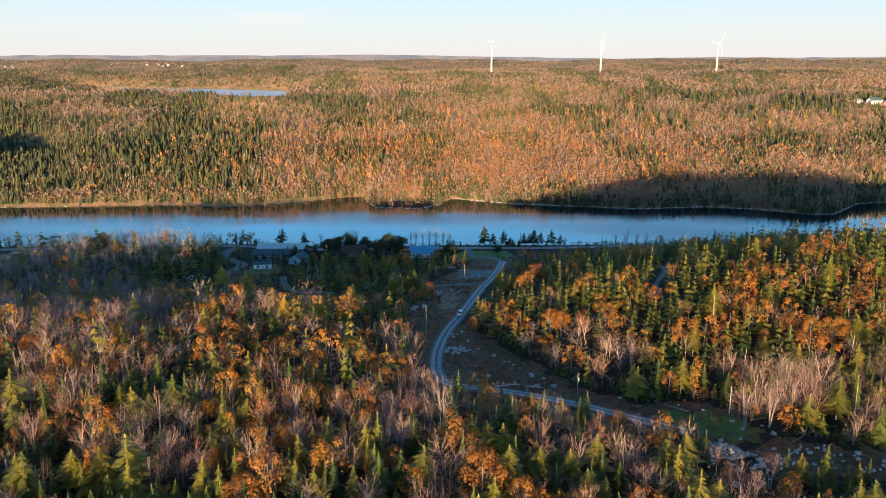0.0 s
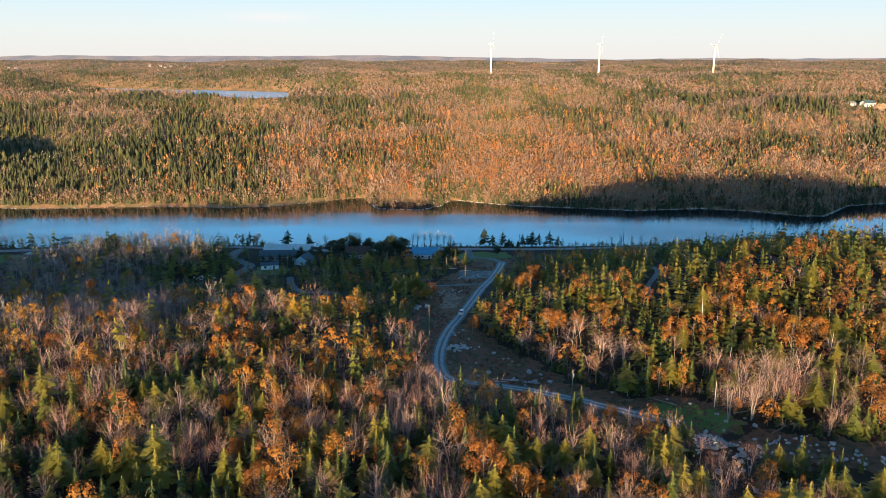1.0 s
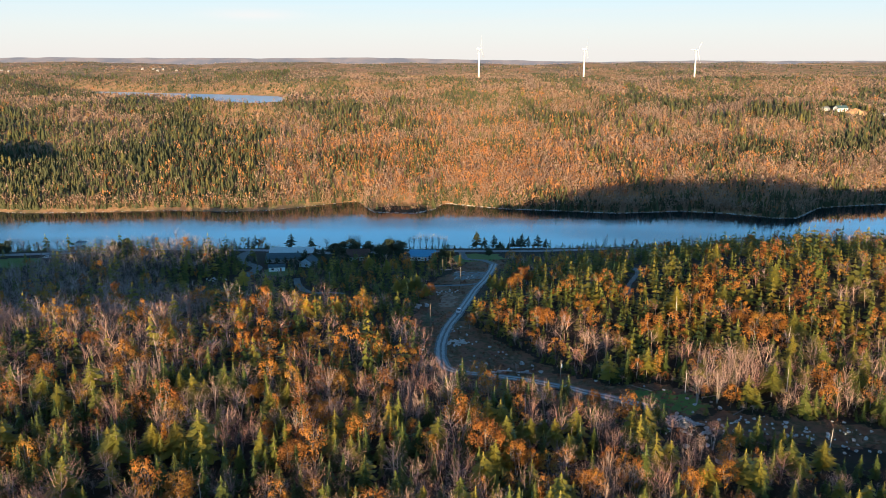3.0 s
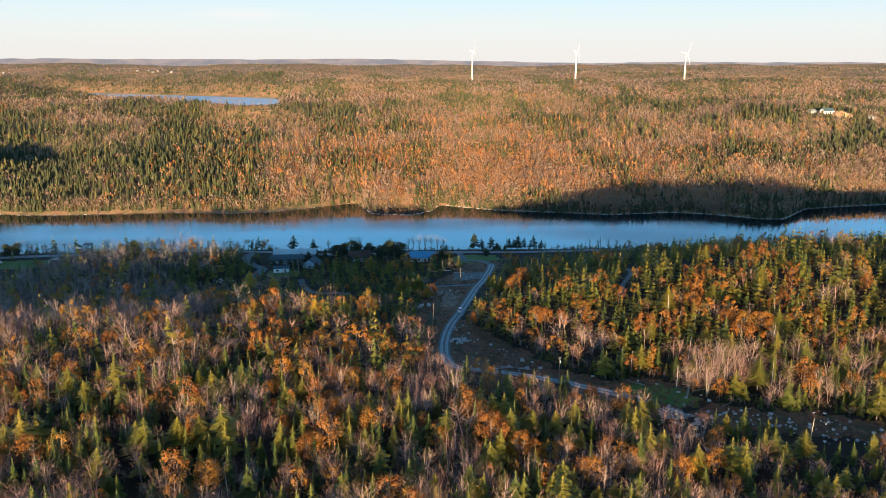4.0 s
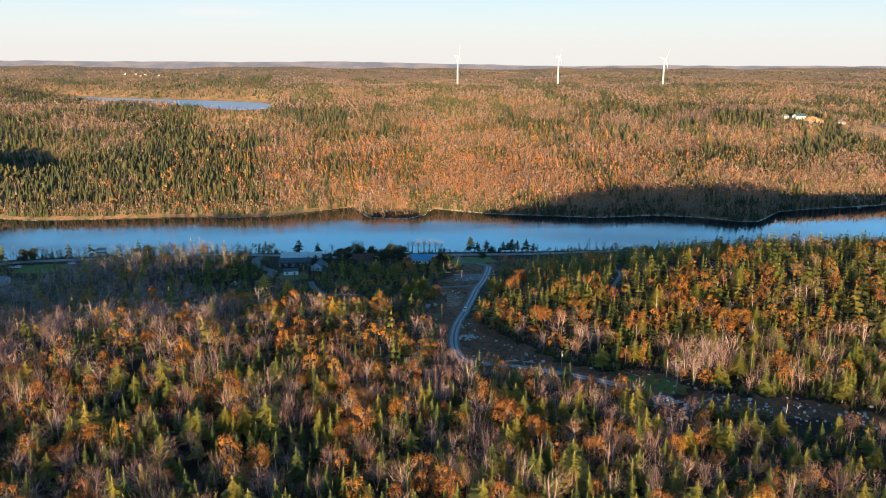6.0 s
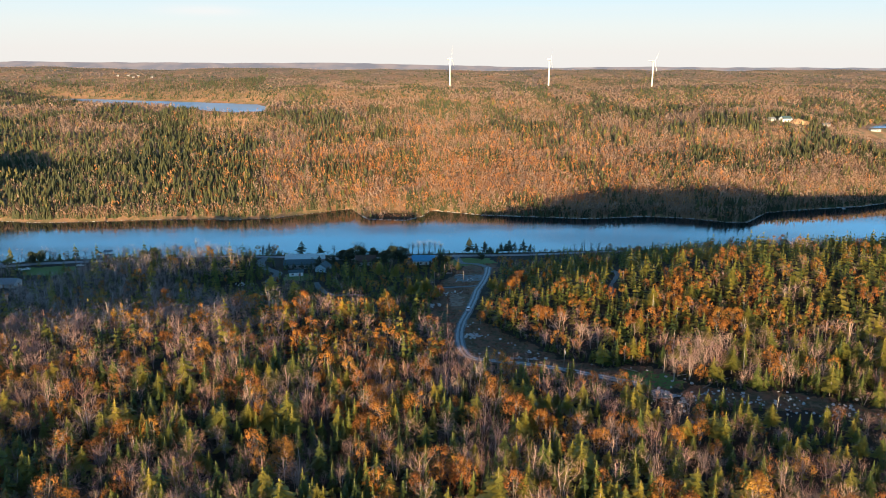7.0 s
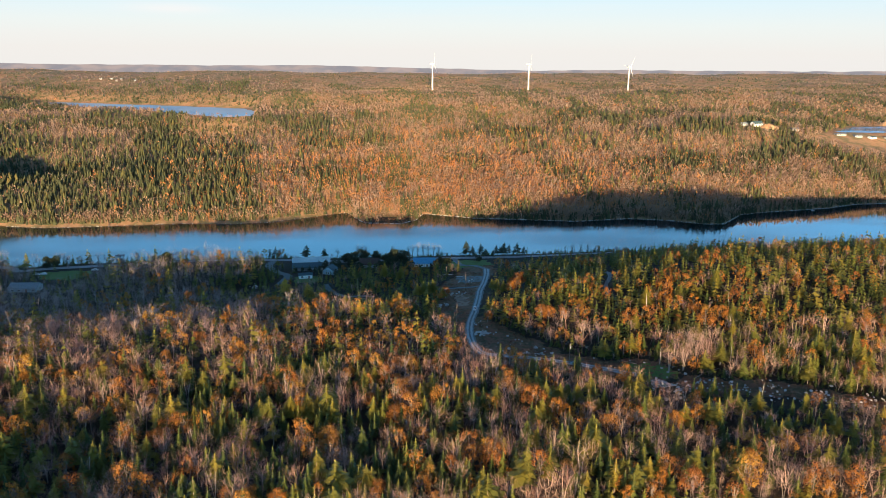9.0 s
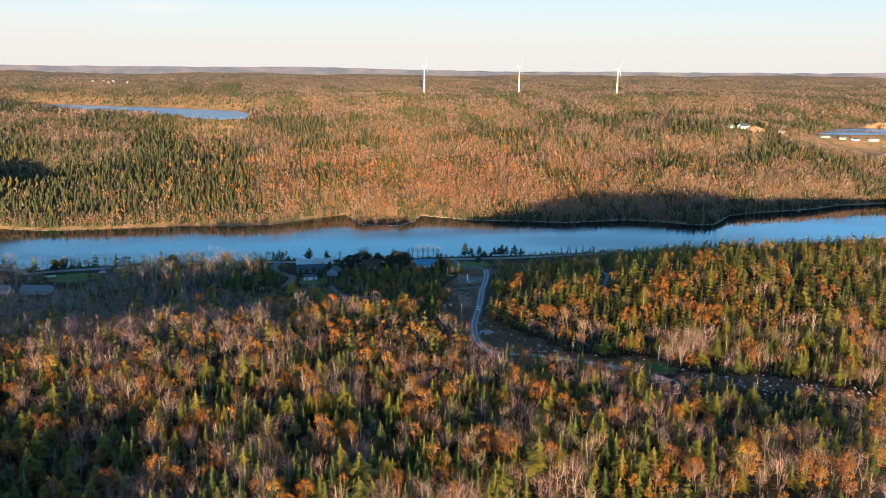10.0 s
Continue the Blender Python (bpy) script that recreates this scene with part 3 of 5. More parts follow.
for key, poly in LAWNS.items():
    tagged(new("ground_lawn", draped("ground_lawn", poly, GRASS, 0.1, 1.0, 1.2, 60 + len(key))), "mown green grass beside the lake houses", "lawn", kind="structure")


# ---- boulders ----
def boulder_mesh(seed):
    rng = np.random.RandomState(seed)
    bm = bmesh.new()
    bmesh.ops.create_icosphere(bm, subdivisions=2, radius=0.5)
    off = Vector(rng.uniform(0, 50, 3))
    cut = [(Vector(rng.normal(size=3)).normalized(), rng.uniform(0.22, 0.4)) for k in range(10)]
    for v in bm.verts:
        for n, d in cut:
            over = v.co.dot(n) - d
            if over > 0:
                v.co -= n * over * 0.97
        v.co += v.co.normalized() * 0.05 * noise.noise(v.co * 3 + off)
        v.co.z *= 0.72
    return done(bm, "boulder", ROCK)


BOULDERS = [boulder_mesh(k) for k in range(8)]


def boulder(x, y, size, rng, label="pale grey granite boulder lying on bare ground", group="boulders of the cleared lot"):
    ob = new("boulder", BOULDERS[rng.randint(len(BOULDERS))])
    s = size * np.array(rng.uniform(0.75, 1.25, 3))
    ob.matrix_world = Matrix.LocRotScale((x, y, float(ground_at(x, y)) + 0.2 * s[2]), Euler((rng.uniform(-0.2, 0.2), rng.uniform(-0.2, 0.2), rng.uniform(0, 6.28))), s)
    return tagged(ob, label, "boulder", group)


rng = np.random.RandomState(77)
HEAPS = [(6.3, 242.5, 2.2, 15, 0.8, 2.0), (4.5, 255, 2.2, 8, 0.6, 1.5), (-10.5, 292.5, 2.2, 14, 0.8, 1.8), (30, 214, 3.0, 5, 0.6, 1.4), (16, 224, 7.0, 9, 0.4, 1.0)]
HEAPS += [(74, 160, 6.0, 30, 0.7, 2.4), (66.5, 168.5, 3.6, 40, 0.6, 1.9), (87, 168, 1.8, 8, 0.6, 1.6), (-122, 359, 3.2, 26, 0.6, 1.7), (2.5, 320, 2.0, 16, 0.6, 1.5), (-12, 292, 1.8, 12, 0.6, 1.5), (4.5, 241.5, 2.2, 16, 0.7, 2.0), (14, 352, 3.0, 10, 0.5, 1.3), (126, 149, 3.5, 26, 0.6, 1.8), (117, 163, 2.5, 10, 0.5, 1.4), (147, 145, 3.5, 14, 0.6, 1.6), (76, 287, 3.0, 9, 0.5, 1.3), (84, 163, 4.0, 14, 0.5, 1.6), (99, 159, 3.6, 20, 0.5, 1.8), (112, 155, 3.5, 16, 0.5, 1.6), (131, 153, 3.2, 18, 0.6, 1.9), (153, 147, 3.0, 12, 0.5, 1.5), (93, 168, 2.6, 12, 0.5, 1.5)]
for cx, cy, spread, n, small, big in HEAPS:
    for k in range(n):
        boulder(cx + rng.normal() * spread, cy + rng.normal() * spread, rng.uniform(small, big), rng)
boulder(-7.2, 291, 3.0, rng, "large rounded pale boulder beside a pole")
for x, y, s in [(16.8, 237.2, 1.6), (19.9, 232, 1.2), (22.5, 229.3, 1.3), (27.2, 220, 2.4), (27.9, 211, 2.6), (32.9, 211, 2.2), (30.8, 217.7, 1.4), (13.9, 219.6, 2.0), (5, 218.6, 1.5), (10.5, 216.5, 1.3), (22, 215.5, 1.2), (18, 214, 1.0), (39.7, 197.5, 1.0), (64.3, 193, 1.3), (69.8, 189.5, 1.2), (75.1, 183, 1.6), (76.4, 178.8, 1.7), (57, 197, 1.0), (50, 200, 1.2), (82, 180, 1.3), (-9.1, 236.2, 1.2), (-9, 233, 1.2), (-9.5, 226, 0.9), (-12, 247, 1.0)]:
    boulder(x, y, s, rng)

for x, y, long, deep, turn in [(21, 213.8, 9.0, 1.6, -8), (27.5, 211.5, 6.0, 2.0, -14), (17, 212.6, 5.0, 1.2, 4), (11, 366, 8.0, 2.0, 10), (4, 374, 10.0, 2.0, -6)]:
    slab = new("rock_slab", BOULDERS[int(x) % 8])
    slab.matrix_world = Matrix.LocRotScale((x, y, float(ground_at(x, y)) + 0.1), Euler((0, 0, radians(turn))), (long, deep, 0.9))
    tagged(slab, "long pale slab of bedrock level with the soil", "rock slab", "rock slabs")


def shore_stones(name, xs, ys, rng, low, high, label, lift=None):
    """Loose stones along a waterline or on a heap, too many to count."""
    vs, fs, base = [], [], 0
    for x, y in zip(xs, ys):
        me = BOULDERS[rng.randint(len(BOULDERS))]
        v = np.array([p.co for p in me.vertices]) * rng.uniform(low, high) * rng.uniform(0.7, 1.3, 3) + (x, y, lift(x, y) if lift else 0.05)
        vs.append(v)
        fs.append(np.array([p.vertices[:] for p in me.polygons]) + base)
        base += len(v)
    return tagged(new(name, mesh_from(name, np.concatenate(vs), np.concatenate(fs), [ROCK])), label, "stones", kind="stuff")


xs = rng.uniform(-360, 520, 520)
shore_stones("shore_stones", xs, np.interp(xs, FAR_X, FAR_Y) - rng.uniform(-0.5, 2.2, len(xs)), rng, 0.3, 1.2, "pale stones along the far waterline")
xs = rng.uniform(-60, 500, 520)
shore_stones("shore_stones", xs, np.interp(xs, FAR_X, FAR_Y) - rng.uniform(-0.3, 1.2, len(xs)), rng, 0.6, 1.7, "pale boulders in a line along the far waterline")


# a heap of crushed stone and fallen trunks beside it
def mound(name, x, y, long, deep, high, mat_one, label):
    u, v = np.meshgrid(np.linspace(-1, 1, 25), np.linspace(-1, 1, 17))
    px, py = x + u * long / 2, y + v * deep / 2
    z = ground_at(px, py) - 0.4 + high * np.clip(1 - u ** 2 - v ** 2, 0, 1) ** 0.7 * (1 + 0.25 * rumple(px, py, 6, 9))
    return tagged(new(name, mesh_from(name, np.stack([px.ravel(), py.ravel(), z.ravel()], 1), grid_faces(25, 17), [mat_one], smooth=True)), label, "mound")


mound("rubble_mound", 67.5, 168.5, 12, 8, 1.7, GRAVEL, "heap of blue-grey crushed stone beside the clearing")
for x, y, long, turn in [(86, 172, 11, 35), (92, 176, 9, 20), (98, 170, 10, 60), (80, 183, 8, 10), (66, 189, 7, 150)]:
    trunk = new("fallen_trunk", rod("fallen_trunk", BARK, (0, 0, 0), (long, 0, 0.5), 0.2, 0.07, 7))
    trunk.matrix_world = pose(x, y, float(ground_at(x, y)) + 0.25, 0, 0, turn)
    tagged(trunk, "pale fallen tree trunk lying in cleared ground", "fallen trunk", "fallen trunks")
rng = np.random.RandomState(31)
pick = rng.normal(size=(260, 2)) * (3.0, 2.0)
shore_stones("crushed_stone", 67.5 + pick[:, 0], 168.5 + pick[:, 1], rng, 0.25, 0.75, "blue-grey crushed stone heaped beside the clearing", lift=lambda x, y: float(ground_at(x, y)) - 0.3 + 1.7 * max(0.0, 1 - ((x - 67.5) / 6) ** 2 - ((y - 168.5) / 4) ** 2) ** 0.7)
awash = new("boulder", BOULDERS[2])
awash.matrix_world = Matrix.LocRotScale((397, 588, 0.2), Euler((0, 0, 0.2)), (5.0, 2.2, 1.8))
tagged(awash, "pale flat rock awash near the far shore", "boulder")


# ---- poles and wires ----
def utility_pole(x, y, high, turn, arm=True, can=False, label="weathered wooden utility pole beside the gravel lane"):
    pole = new("utility_pole")
    pole.matrix_world = pose(x, y, float(ground_at(x, y)), 0, 0, turn)
    part("post", rod("post", POLE, (0, 0, -0.5), (0, 0, high), 0.19, 0.13), pole)
    if arm:
        beam = part("crossarm", box("crossarm", POLE, -1.2, 1.2, -0.17, -0.07, high - 0.75, high - 0.6, 0.01), pole)
        for k in (-1.1, -0.45, 0.45, 1.1):
            part("insulator", rod("insulator", GREY_WALL, (k, -0.12, high - 0.6), (k, -0.12, high - 0.38), 0.06, 0.045, 8), beam)
        for k in (-0.6, 0.6):
            part("brace", rod("brace", STEEL, (k, -0.1, high - 0.72), (0, -0.15, high - 1.4), 0.02, 0.02, 6), beam)
    if can:
        tank = part("transformer", rod("transformer", WHITE, (0.36, -0.1, high - 2.6), (0.36, -0.1, high - 1.5), 0.28, 0.28, 14), pole, "pale grey transformer can")
        part("bushing", rod("bushing", GREY_WALL, (0.36, -0.1, high - 1.5), (0.36, -0.1, high - 1.2), 0.06, 0.04, 8), tank)
    return tagged(pole, label, "utility pole", "utility poles")


def wire(p, q, sag, label="thin black power line between two poles"):
    curve = bpy.data.curves.new("power_line", "CURVE")
    curve.dimensions, curve.bevel_depth, curve.bevel_resolution = "3D", 0.03, 1
    sp = curve.splines.new("POLY")
    sp.points.add(16)
    for k in range(17):
        u = k / 16
        c = [p[i] + (q[i] - p[i]) * u for i in range(3)]
        sp.points[k].co = (c[0], c[1], c[2] - sag * 4 * u * (1 - u), 1)
    curve.materials.append(WIRE)
    return tagged(new("power_line", curve), label, "power line", "power lines")


POLES = [(-6.0, 259.5, 10.2, 20, False, False), (9.8, 336.5, 9.6, 80, True, False), (37.2, 196.5, 9.6, 60, True, True), (-80.3, 367.0, 9.5, 70, True, False), (-57.4, 338.0, 9.0, 75, True, False), (-6.4, 349.0, 8.0, 75, False, False), (1.1, 366.0, 8.0, 40, False, False), (44.0, 424.0, 9.5, 0, False, False), (105.0, 424.0, 9.5, 0, False, False)]
FAR_POLES = [(224, 966, 9), (269, 958, 9), (316, 952, 9), (358, 931, 9), (387, 880, 9), (423, 855, 9), (512, 846, 9), (528, 850, 9)]
for x, y, high in FAR_POLES:
    utility_pole(x, y, high, 10, True, False, "wooden utility pole on the far hillside")
for x, y, high, turn, arm, can in POLES:
    utility_pole(x, y, high, turn, arm, can)


def pole_top(k, side=0.0):
    x, y, high, turn, arm, can = POLES[k]
    a = radians(turn)
    return (x + side * math.cos(a), y + side * math.sin(a), float(ground_at(x, y)) + high - 0.4)


for a, b, side, sag in [(2, 1, 1.1, 3.0), (2, 1, -1.1, 3.0), (1, 4, 1.1, 1.2), (1, 4, -1.1, 1.2), (4, 3, 0.45, 0.6), (4, 3, -0.45, 0.6)]:
    wire(pole_top(a, side), pole_top(b, side), sag)


# ---- houses ----
def house(x, y, long, deep, wall_h, roof_h, turn, walls, roofing, label, windows=3, name="house", chimney=False, category="house"):
    """Walls with gables, a roof of two slabs with eaves, windows with frames and panes, a door."""
    ob = new(name)
    ob.matrix_world = pose(x, y, float(ground_at(x, y)) - 0.15, 0, 0, turn)
    bm = bmesh.new()
    a, b = long / 2, deep / 2
    pts = [bm.verts.new(p) for p in ((-a, -b, -0.6), (-a, b, -0.6), (-a, b, wall_h), (-a, 0, wall_h + roof_h), (-a, -b, wall_h))]
    pts2 = [bm.verts.new((-p.co.x, p.co.y, p.co.z)) for p in pts]
    bm.faces.new(pts)
    bm.faces.new(list(reversed(pts2)))
    for k in range(5):
        bm.faces.new((pts[k], pts[(k + 1) % 5], pts2[(k + 1) % 5], pts2[k]))
    bmesh.ops.recalc_face_normals(bm, faces=bm.faces[:])
    part("wall", done(bm, "wall", walls), ob)
    bm = bmesh.new()
    e, t = 0.45, 0.18
    slope = roof_h / b
    prof = [(-b - e, wall_h - e * slope + 0.05), (0, wall_h + roof_h + 0.05), (b + e, wall_h - e * slope + 0.05), (b + e, wall_h - e * slope + t + 0.05), (0, wall_h + roof_h + t + 0.1), (-b - e, wall_h - e * slope + t + 0.05)]
    l1 = [bm.verts.new((-a - e, p, q)) for p, q in prof]
    l2 = [bm.verts.new((a + e, p, q)) for p, q in prof]
    for q in ((0, 1, 4, 5), (1, 2, 3, 4)):
        bm.faces.new([l1[k] for k in q])
        bm.faces.new([l2[k] for k in reversed(q)])
    for k in range(6):
        bm.faces.new((l1[k], l1[(k + 1) % 6], l2[(k + 1) % 6], l2[k]))
    bmesh.ops.recalc_face_normals(bm, faces=bm.faces[:])
    roof = part("roof", done(bm, "roof", roofing), ob)
    if chimney:
        part("chimney", box("chimney", BROWN_ROOF, a * 0.4 - 0.35, a * 0.4 + 0.35, 0.3, 1.0, wall_h + roof_h * 0.4, wall_h + roof_h + 0.9, 0.03), roof)
    for s in (-1, 1):
        for k in range(windows):
            u = -a + long * (k + 0.5) / windows
            if s < 0 and k == windows // 2 and windows > 1:
                part("door", box("door", DOOR, u - 0.5, u + 0.5, -b - 0.06, -b + 0.02, 0.1, 2.15, 0.02), ob)
                continue
            f = part("window", box("window", WHITE, u - 0.75, u + 0.75, s * b - 0.06, s * b + 0.06, 0.95, 2.25, 0.02), ob)
            part("pane", box("pane", GLASS, u - 0.64, u + 0.64, s * (b + 0.005) - 0.07, s * (b + 0.005) + 0.07, 1.06, 2.14), f)
    for s in (-1, 1):
        f = part("window", box("window", WHITE, s * a - 0.06, s * a + 0.06, -0.6, 0.6, 0.95, 2.2, 0.02), ob)
        part("pane", box("pane", GLASS, s * (a + 0.005) - 0.07, s * (a + 0.005) + 0.07, -0.5, 0.5, 1.05, 2.1), f)
    return tagged(ob, label, category)


house(-92, 378, 8.8, 5.6, 2.7, 0.9, 8, WHITE, TEAL_ROOF, "small white building with a low dark roof", 2, "cottage")
house(-76, 391, 9.0, 8.0, 3.0, 2.6, 75, BLUE_WALL, TEAL_ROOF, "pale blue house with a dark teal gable roof", 2)
house(-92, 401, 20.0, 10.0, 2.8, 2.2, 2, GREY_WALL, TEAL_ROOF, "long grey house with a low dark teal roof", 4)
house(-90, 416.5, 26.0, 8.0, 3.0, 2.2, 1, GREY_WALL, PALE_ROOF, "long low barn with a pale teal metal roof", 5, "barn", category="barn")
house(-49, 410, 13.5, 9.0, 3.0, 3.2, 4, GREY_WALL, BROWN_ROOF, "grey house with a brown shingled roof among evergreens", 3, chimney=True)
house(-10, 407, 15.0, 9.0, 3.0, 2.8, -3, WHITE, BLUE_ROOF, "white house with a blue metal roof near the shore", 4)
house(-287, 367, 12.0, 8.0, 3.0, 2.2, 10, WHITE, GREY_ROOF, "white house with a grey roof beside a lawn", 3)
house(-263, 364, 17.0, 9.0, 2.8, 2.2, -4, GREY_WALL, GREY_ROOF, "long grey house with a pale grey roof among trees", 4)
house(469, 848, 13, 9, 3.2, 2.8, 12, WHITE, TEAL_ROOF, "white hillside house with a dark roof beside a sand bank", 3)
house(452, 850, 7, 6, 2.6, 1.6, 12, GREY_WALL, GREY_ROOF, "small pale grey shed beside a hillside house", 2, "shed", category="shed")
house(520, 842, 9, 5, 2.5, 1.2, -8, GREY_WALL, GREY_ROOF, "low pale grey trailer among scrub on the hillside", 2, "trailer", category="trailer")
for x, y, long, turn in [(582, 838, 17, 4), (606, 836, 12, -6), (624, 832, 13, 20), (648, 830, 18, 2)]:
    house(x, y, long * 0.8, 6, 2.0, 0.7, turn, GREY_WALL if x < 610 else WHITE, TEAL_ROOF if x == 624 else GREY_ROOF, "low pale industrial building beside the tarn", 4, "industrial_building", category="building")
for x, y in [(-795, 1432), (-776, 1420), (-520, 1388), (-502, 1392), (-490, 1380), (-486, 1396), (-460, 1390)]:
    house(x, y, 3.6, 3.2, 1.5, 0.8, 10, GREY_WALL, GREY_ROOF, "distant white house on the wooded ridge", 3)

mound("sand_mound", 484, 840, 26, 14, 5.0, SAND, "heap of orange sand beside a hillside house")
mound("sand_bank", 748, 955, 60, 22, 8.0, SAND, "cut orange sand bank above the tarn")


# ---- wind turbines ----
def turbine(x, y, hub_z, spin, yaw):
    ob = new("wind_turbine")
    g = float(ground_at(x, y))
    ob.matrix_world = pose(x, y, g, 0, 0, yaw)
    hz = hub_z - g
    part("tower", rod("tower", TOWER, (0, 0, -1), (0, 0, hz - 0.9), 1.45, 0.8, 20), ob)
    part("nacelle", box("nacelle", TOWER, -1.2, 1.2, -2.2, 4.2, hz - 1.1, hz + 1.3, 0.35), ob)
    rotor = part("rotor_hub", rod("rotor_hub", TOWER, (0, -2.1, hz), (0, -3.9, hz), 1.15, 0.35, 14), ob)
    for k in range(3):
        bm = bmesh.new()
        rings = []
        for r, c, th, tw in ((0.6, 0.7, 0.6, 0.2), (3.0, 1.4, 0.4, 0.35), (8, 1.1, 0.25, 0.2), (15, 0.7, 0.14, 0.1), (21, 0.25, 0.05, 0.03)):
            ring = []
            for a in range(8):
                t = 6.283 * a / 8
                cx, cy = c * 0.5 * math.cos(t) + 0.15 * c, th * 0.5 * math.sin(t)
                ring.append(bm.verts.new((cx * math.cos(tw) - cy * math.sin(tw), cx * math.sin(tw) + cy * math.cos(tw), r)))
            rings.append(ring)
        for r0, r1 in zip(rings, rings[1:]):
            for a in range(8):
                bm.faces.new((r0[a], r0[(a + 1) % 8], r1[(a + 1) % 8], r1[a]))
        bm.faces.new(rings[-1])
        bm.transform(Matrix.Translation((0, -3.0, hz)) @ Matrix.Rotation(radians(spin + 120 * k), 4, "Y"))
        bmesh.ops.recalc_face_normals(bm, faces=bm.faces[:])
        part("blade", done(bm, "blade", TOWER, True), rotor)
    return tagged(ob, "tall white three-bladed wind turbine on the wooded ridge", "wind turbine", "wind turbines")


turbine(72.6, 1182, 130, 8, 70)
turbine(240, 1201, 130, 20, 65)
turbine(406, 1170, 128, 35, 40)


# ---- car ----
def car(x, y, turn, paint, label):
    ob = new("car")
    ob.matrix_world = pose(x, y, float(ground_at(x, y)) + 0.22, 0, 0, turn)
    bm = bmesh.new()
    prof = [(-2.2, 0.35), (-2.2, 0.95), (-1.95, 1.05), (-1.6, 1.6), (0.45, 1.65), (1.05, 1.1), (2.05, 0.92), (2.25, 0.6), (2.2, 0.35)]
    sides = []
    for s in (-1, 1):
        sides.append([bm.verts.new((s * (0.9 if z < 1.15 else 0.7), px, z)) for px, z in prof])
    bm.faces.new(sides[0])
    bm.faces.new(list(reversed(sides[1])))
    for k in range(len(prof)):
        j = (k + 1) % len(prof)
        bm.faces.new((sides[0][k], sides[0][j], sides[1][j], sides[1][k]))
    bmesh.ops.recalc_face_normals(bm, faces=bm.faces[:])
    bmesh.ops.bevel(bm, geom=bm.edges[:], offset=0.05, segments=2, affect="EDGES")
    body = part("body", done(bm, "body", paint), ob)
    for yy0, z0, yy1, z1 in ((0.52, 1.6, 1.0, 1.16), (-1.66, 1.55, -1.93, 1.1)):
        bm = bmesh.new()
        n = 0.05 if yy1 > 0 else -0.05
        bm.faces.new([bm.verts.new(p) for p in ((-0.62, yy0 + n, z0), (0.62, yy0 + n, z0), (0.78, yy1 + n, z1), (-0.78, yy1 + n, z1))])
        g = bmesh.ops.extrude_face_region(bm, geom=bm.faces[:])
        bmesh.ops.translate(bm, verts=[v for v in g["geom"] if isinstance(v, bmesh.types.BMVert)], vec=(0, n * 0.4, 0.01))
        part("windscreen" if n > 0 else "rear_window", done(bm, "screen", GLASS), body)
    for s in (-1, 1):
        part("side_window", box("side_window", GLASS, s * 0.79 - 0.04, s * 0.79 + 0.04, -1.45, 0.45, 1.16, 1.5, 0.02), body)
        part("headlight", box("headlight", LAMP_CLEAR, s * 0.65 - 0.2, s * 0.65 + 0.2, 2.1, 2.25, 0.68, 0.84, 0.03), body)
        part("tail_light", box("tail_light", LAMP_RED, s * 0.7 - 0.15, s * 0.7 + 0.15, -2.24, -2.16, 0.75, 0.98, 0.02), body)
        for yy in (-1.35, 1.35):
            wheel = part("wheel", rod("tyre", RUBBER, (s * 0.72, yy, 0.33), (s * 0.94, yy, 0.33), 0.34, 0.34, 18), ob)
            part("rim", rod("rim", STEEL, (s * 0.9, yy, 0.33), (s * 0.955, yy, 0.33), 0.2, 0.2, 12), wheel)
    return tagged(ob, label, "car")


car(6.6, 278.6, 167, CAR_PAINT, "silver car standing on the gravel lane")


car(-272, 404, 80, WHITE, "white car parked on the grass near the shore road")
car(-268, 405, 95, WHITE, "white car parked on the grass near the shore road")
car(-237, 412, 85, WHITE, "white car parked beside the shore road")


# ---- lookout by the water ----
lookout = new("lookout")
lookout.matrix_world = pose(-227.6, 438.5, float(ground_at(-227.6, 438.5)), 0, 0, 8)
for px in (-2.2, 2.2):
    for py in (-1.6, 1.6):
        part("post", box("post", POLE, px - 0.12, px + 0.12, py - 0.12, py + 0.12, -0.3, 5.2), lookout)
part("deck", box("deck", POLE, -2.7, 2.7, -2.1, 2.1, 2.4, 2.6, 0.02), lookout)
part("roof", box("roof", GREY_ROOF, -3.1, 3.1, -2.5, 2.5, 5.2, 5.45, 0.08), lookout)
part("rail", box("rail", POLE, -2.6, 2.6, -2.05, -1.95, 3.4, 3.5), lookout)
part("rail", box("rail", POLE, -2.6, 2.6, 1.95, 2.05, 3.4, 3.5), lookout)
tagged(lookout, "small wooden lookout with a flat roof by the water", "lookout")


# ---- trees ----
def tube(path, radii, sides=4):
    """A tapered stem along points, closed to a tip: vertices and triangles."""
    v, f = [], []
    for p, r in zip(path, radii):
        for k in range(sides):
            a = 6.283 * k / sides
            v.append((p[0] + r * math.cos(a), p[1] + r * math.sin(a), p[2]))
    for j in range(len(path) - 1):
        for k in range(sides):
            a, b = j * sides + k, j * sides + (k + 1) % sides
            f += [(a, b, b + sides), (a, b + sides, a + sides)]
    return v, f


class Shape:
    """Stem and crown of a tree one metre high, as triangles."""

    def __init__(self):
        self.v, self.f, self.m = [], [], []

    def add(self, v, f, m):
        o = len(self.v)
        self.v += [tuple(p) for p in v]
        self.f += [tuple(o + i for i in t) for t in f]
        self.m += [m] * len(f)

    def arrays(self):
        return np.array(self.v, float), np.array(self.f, int), np.array(self.m, int)


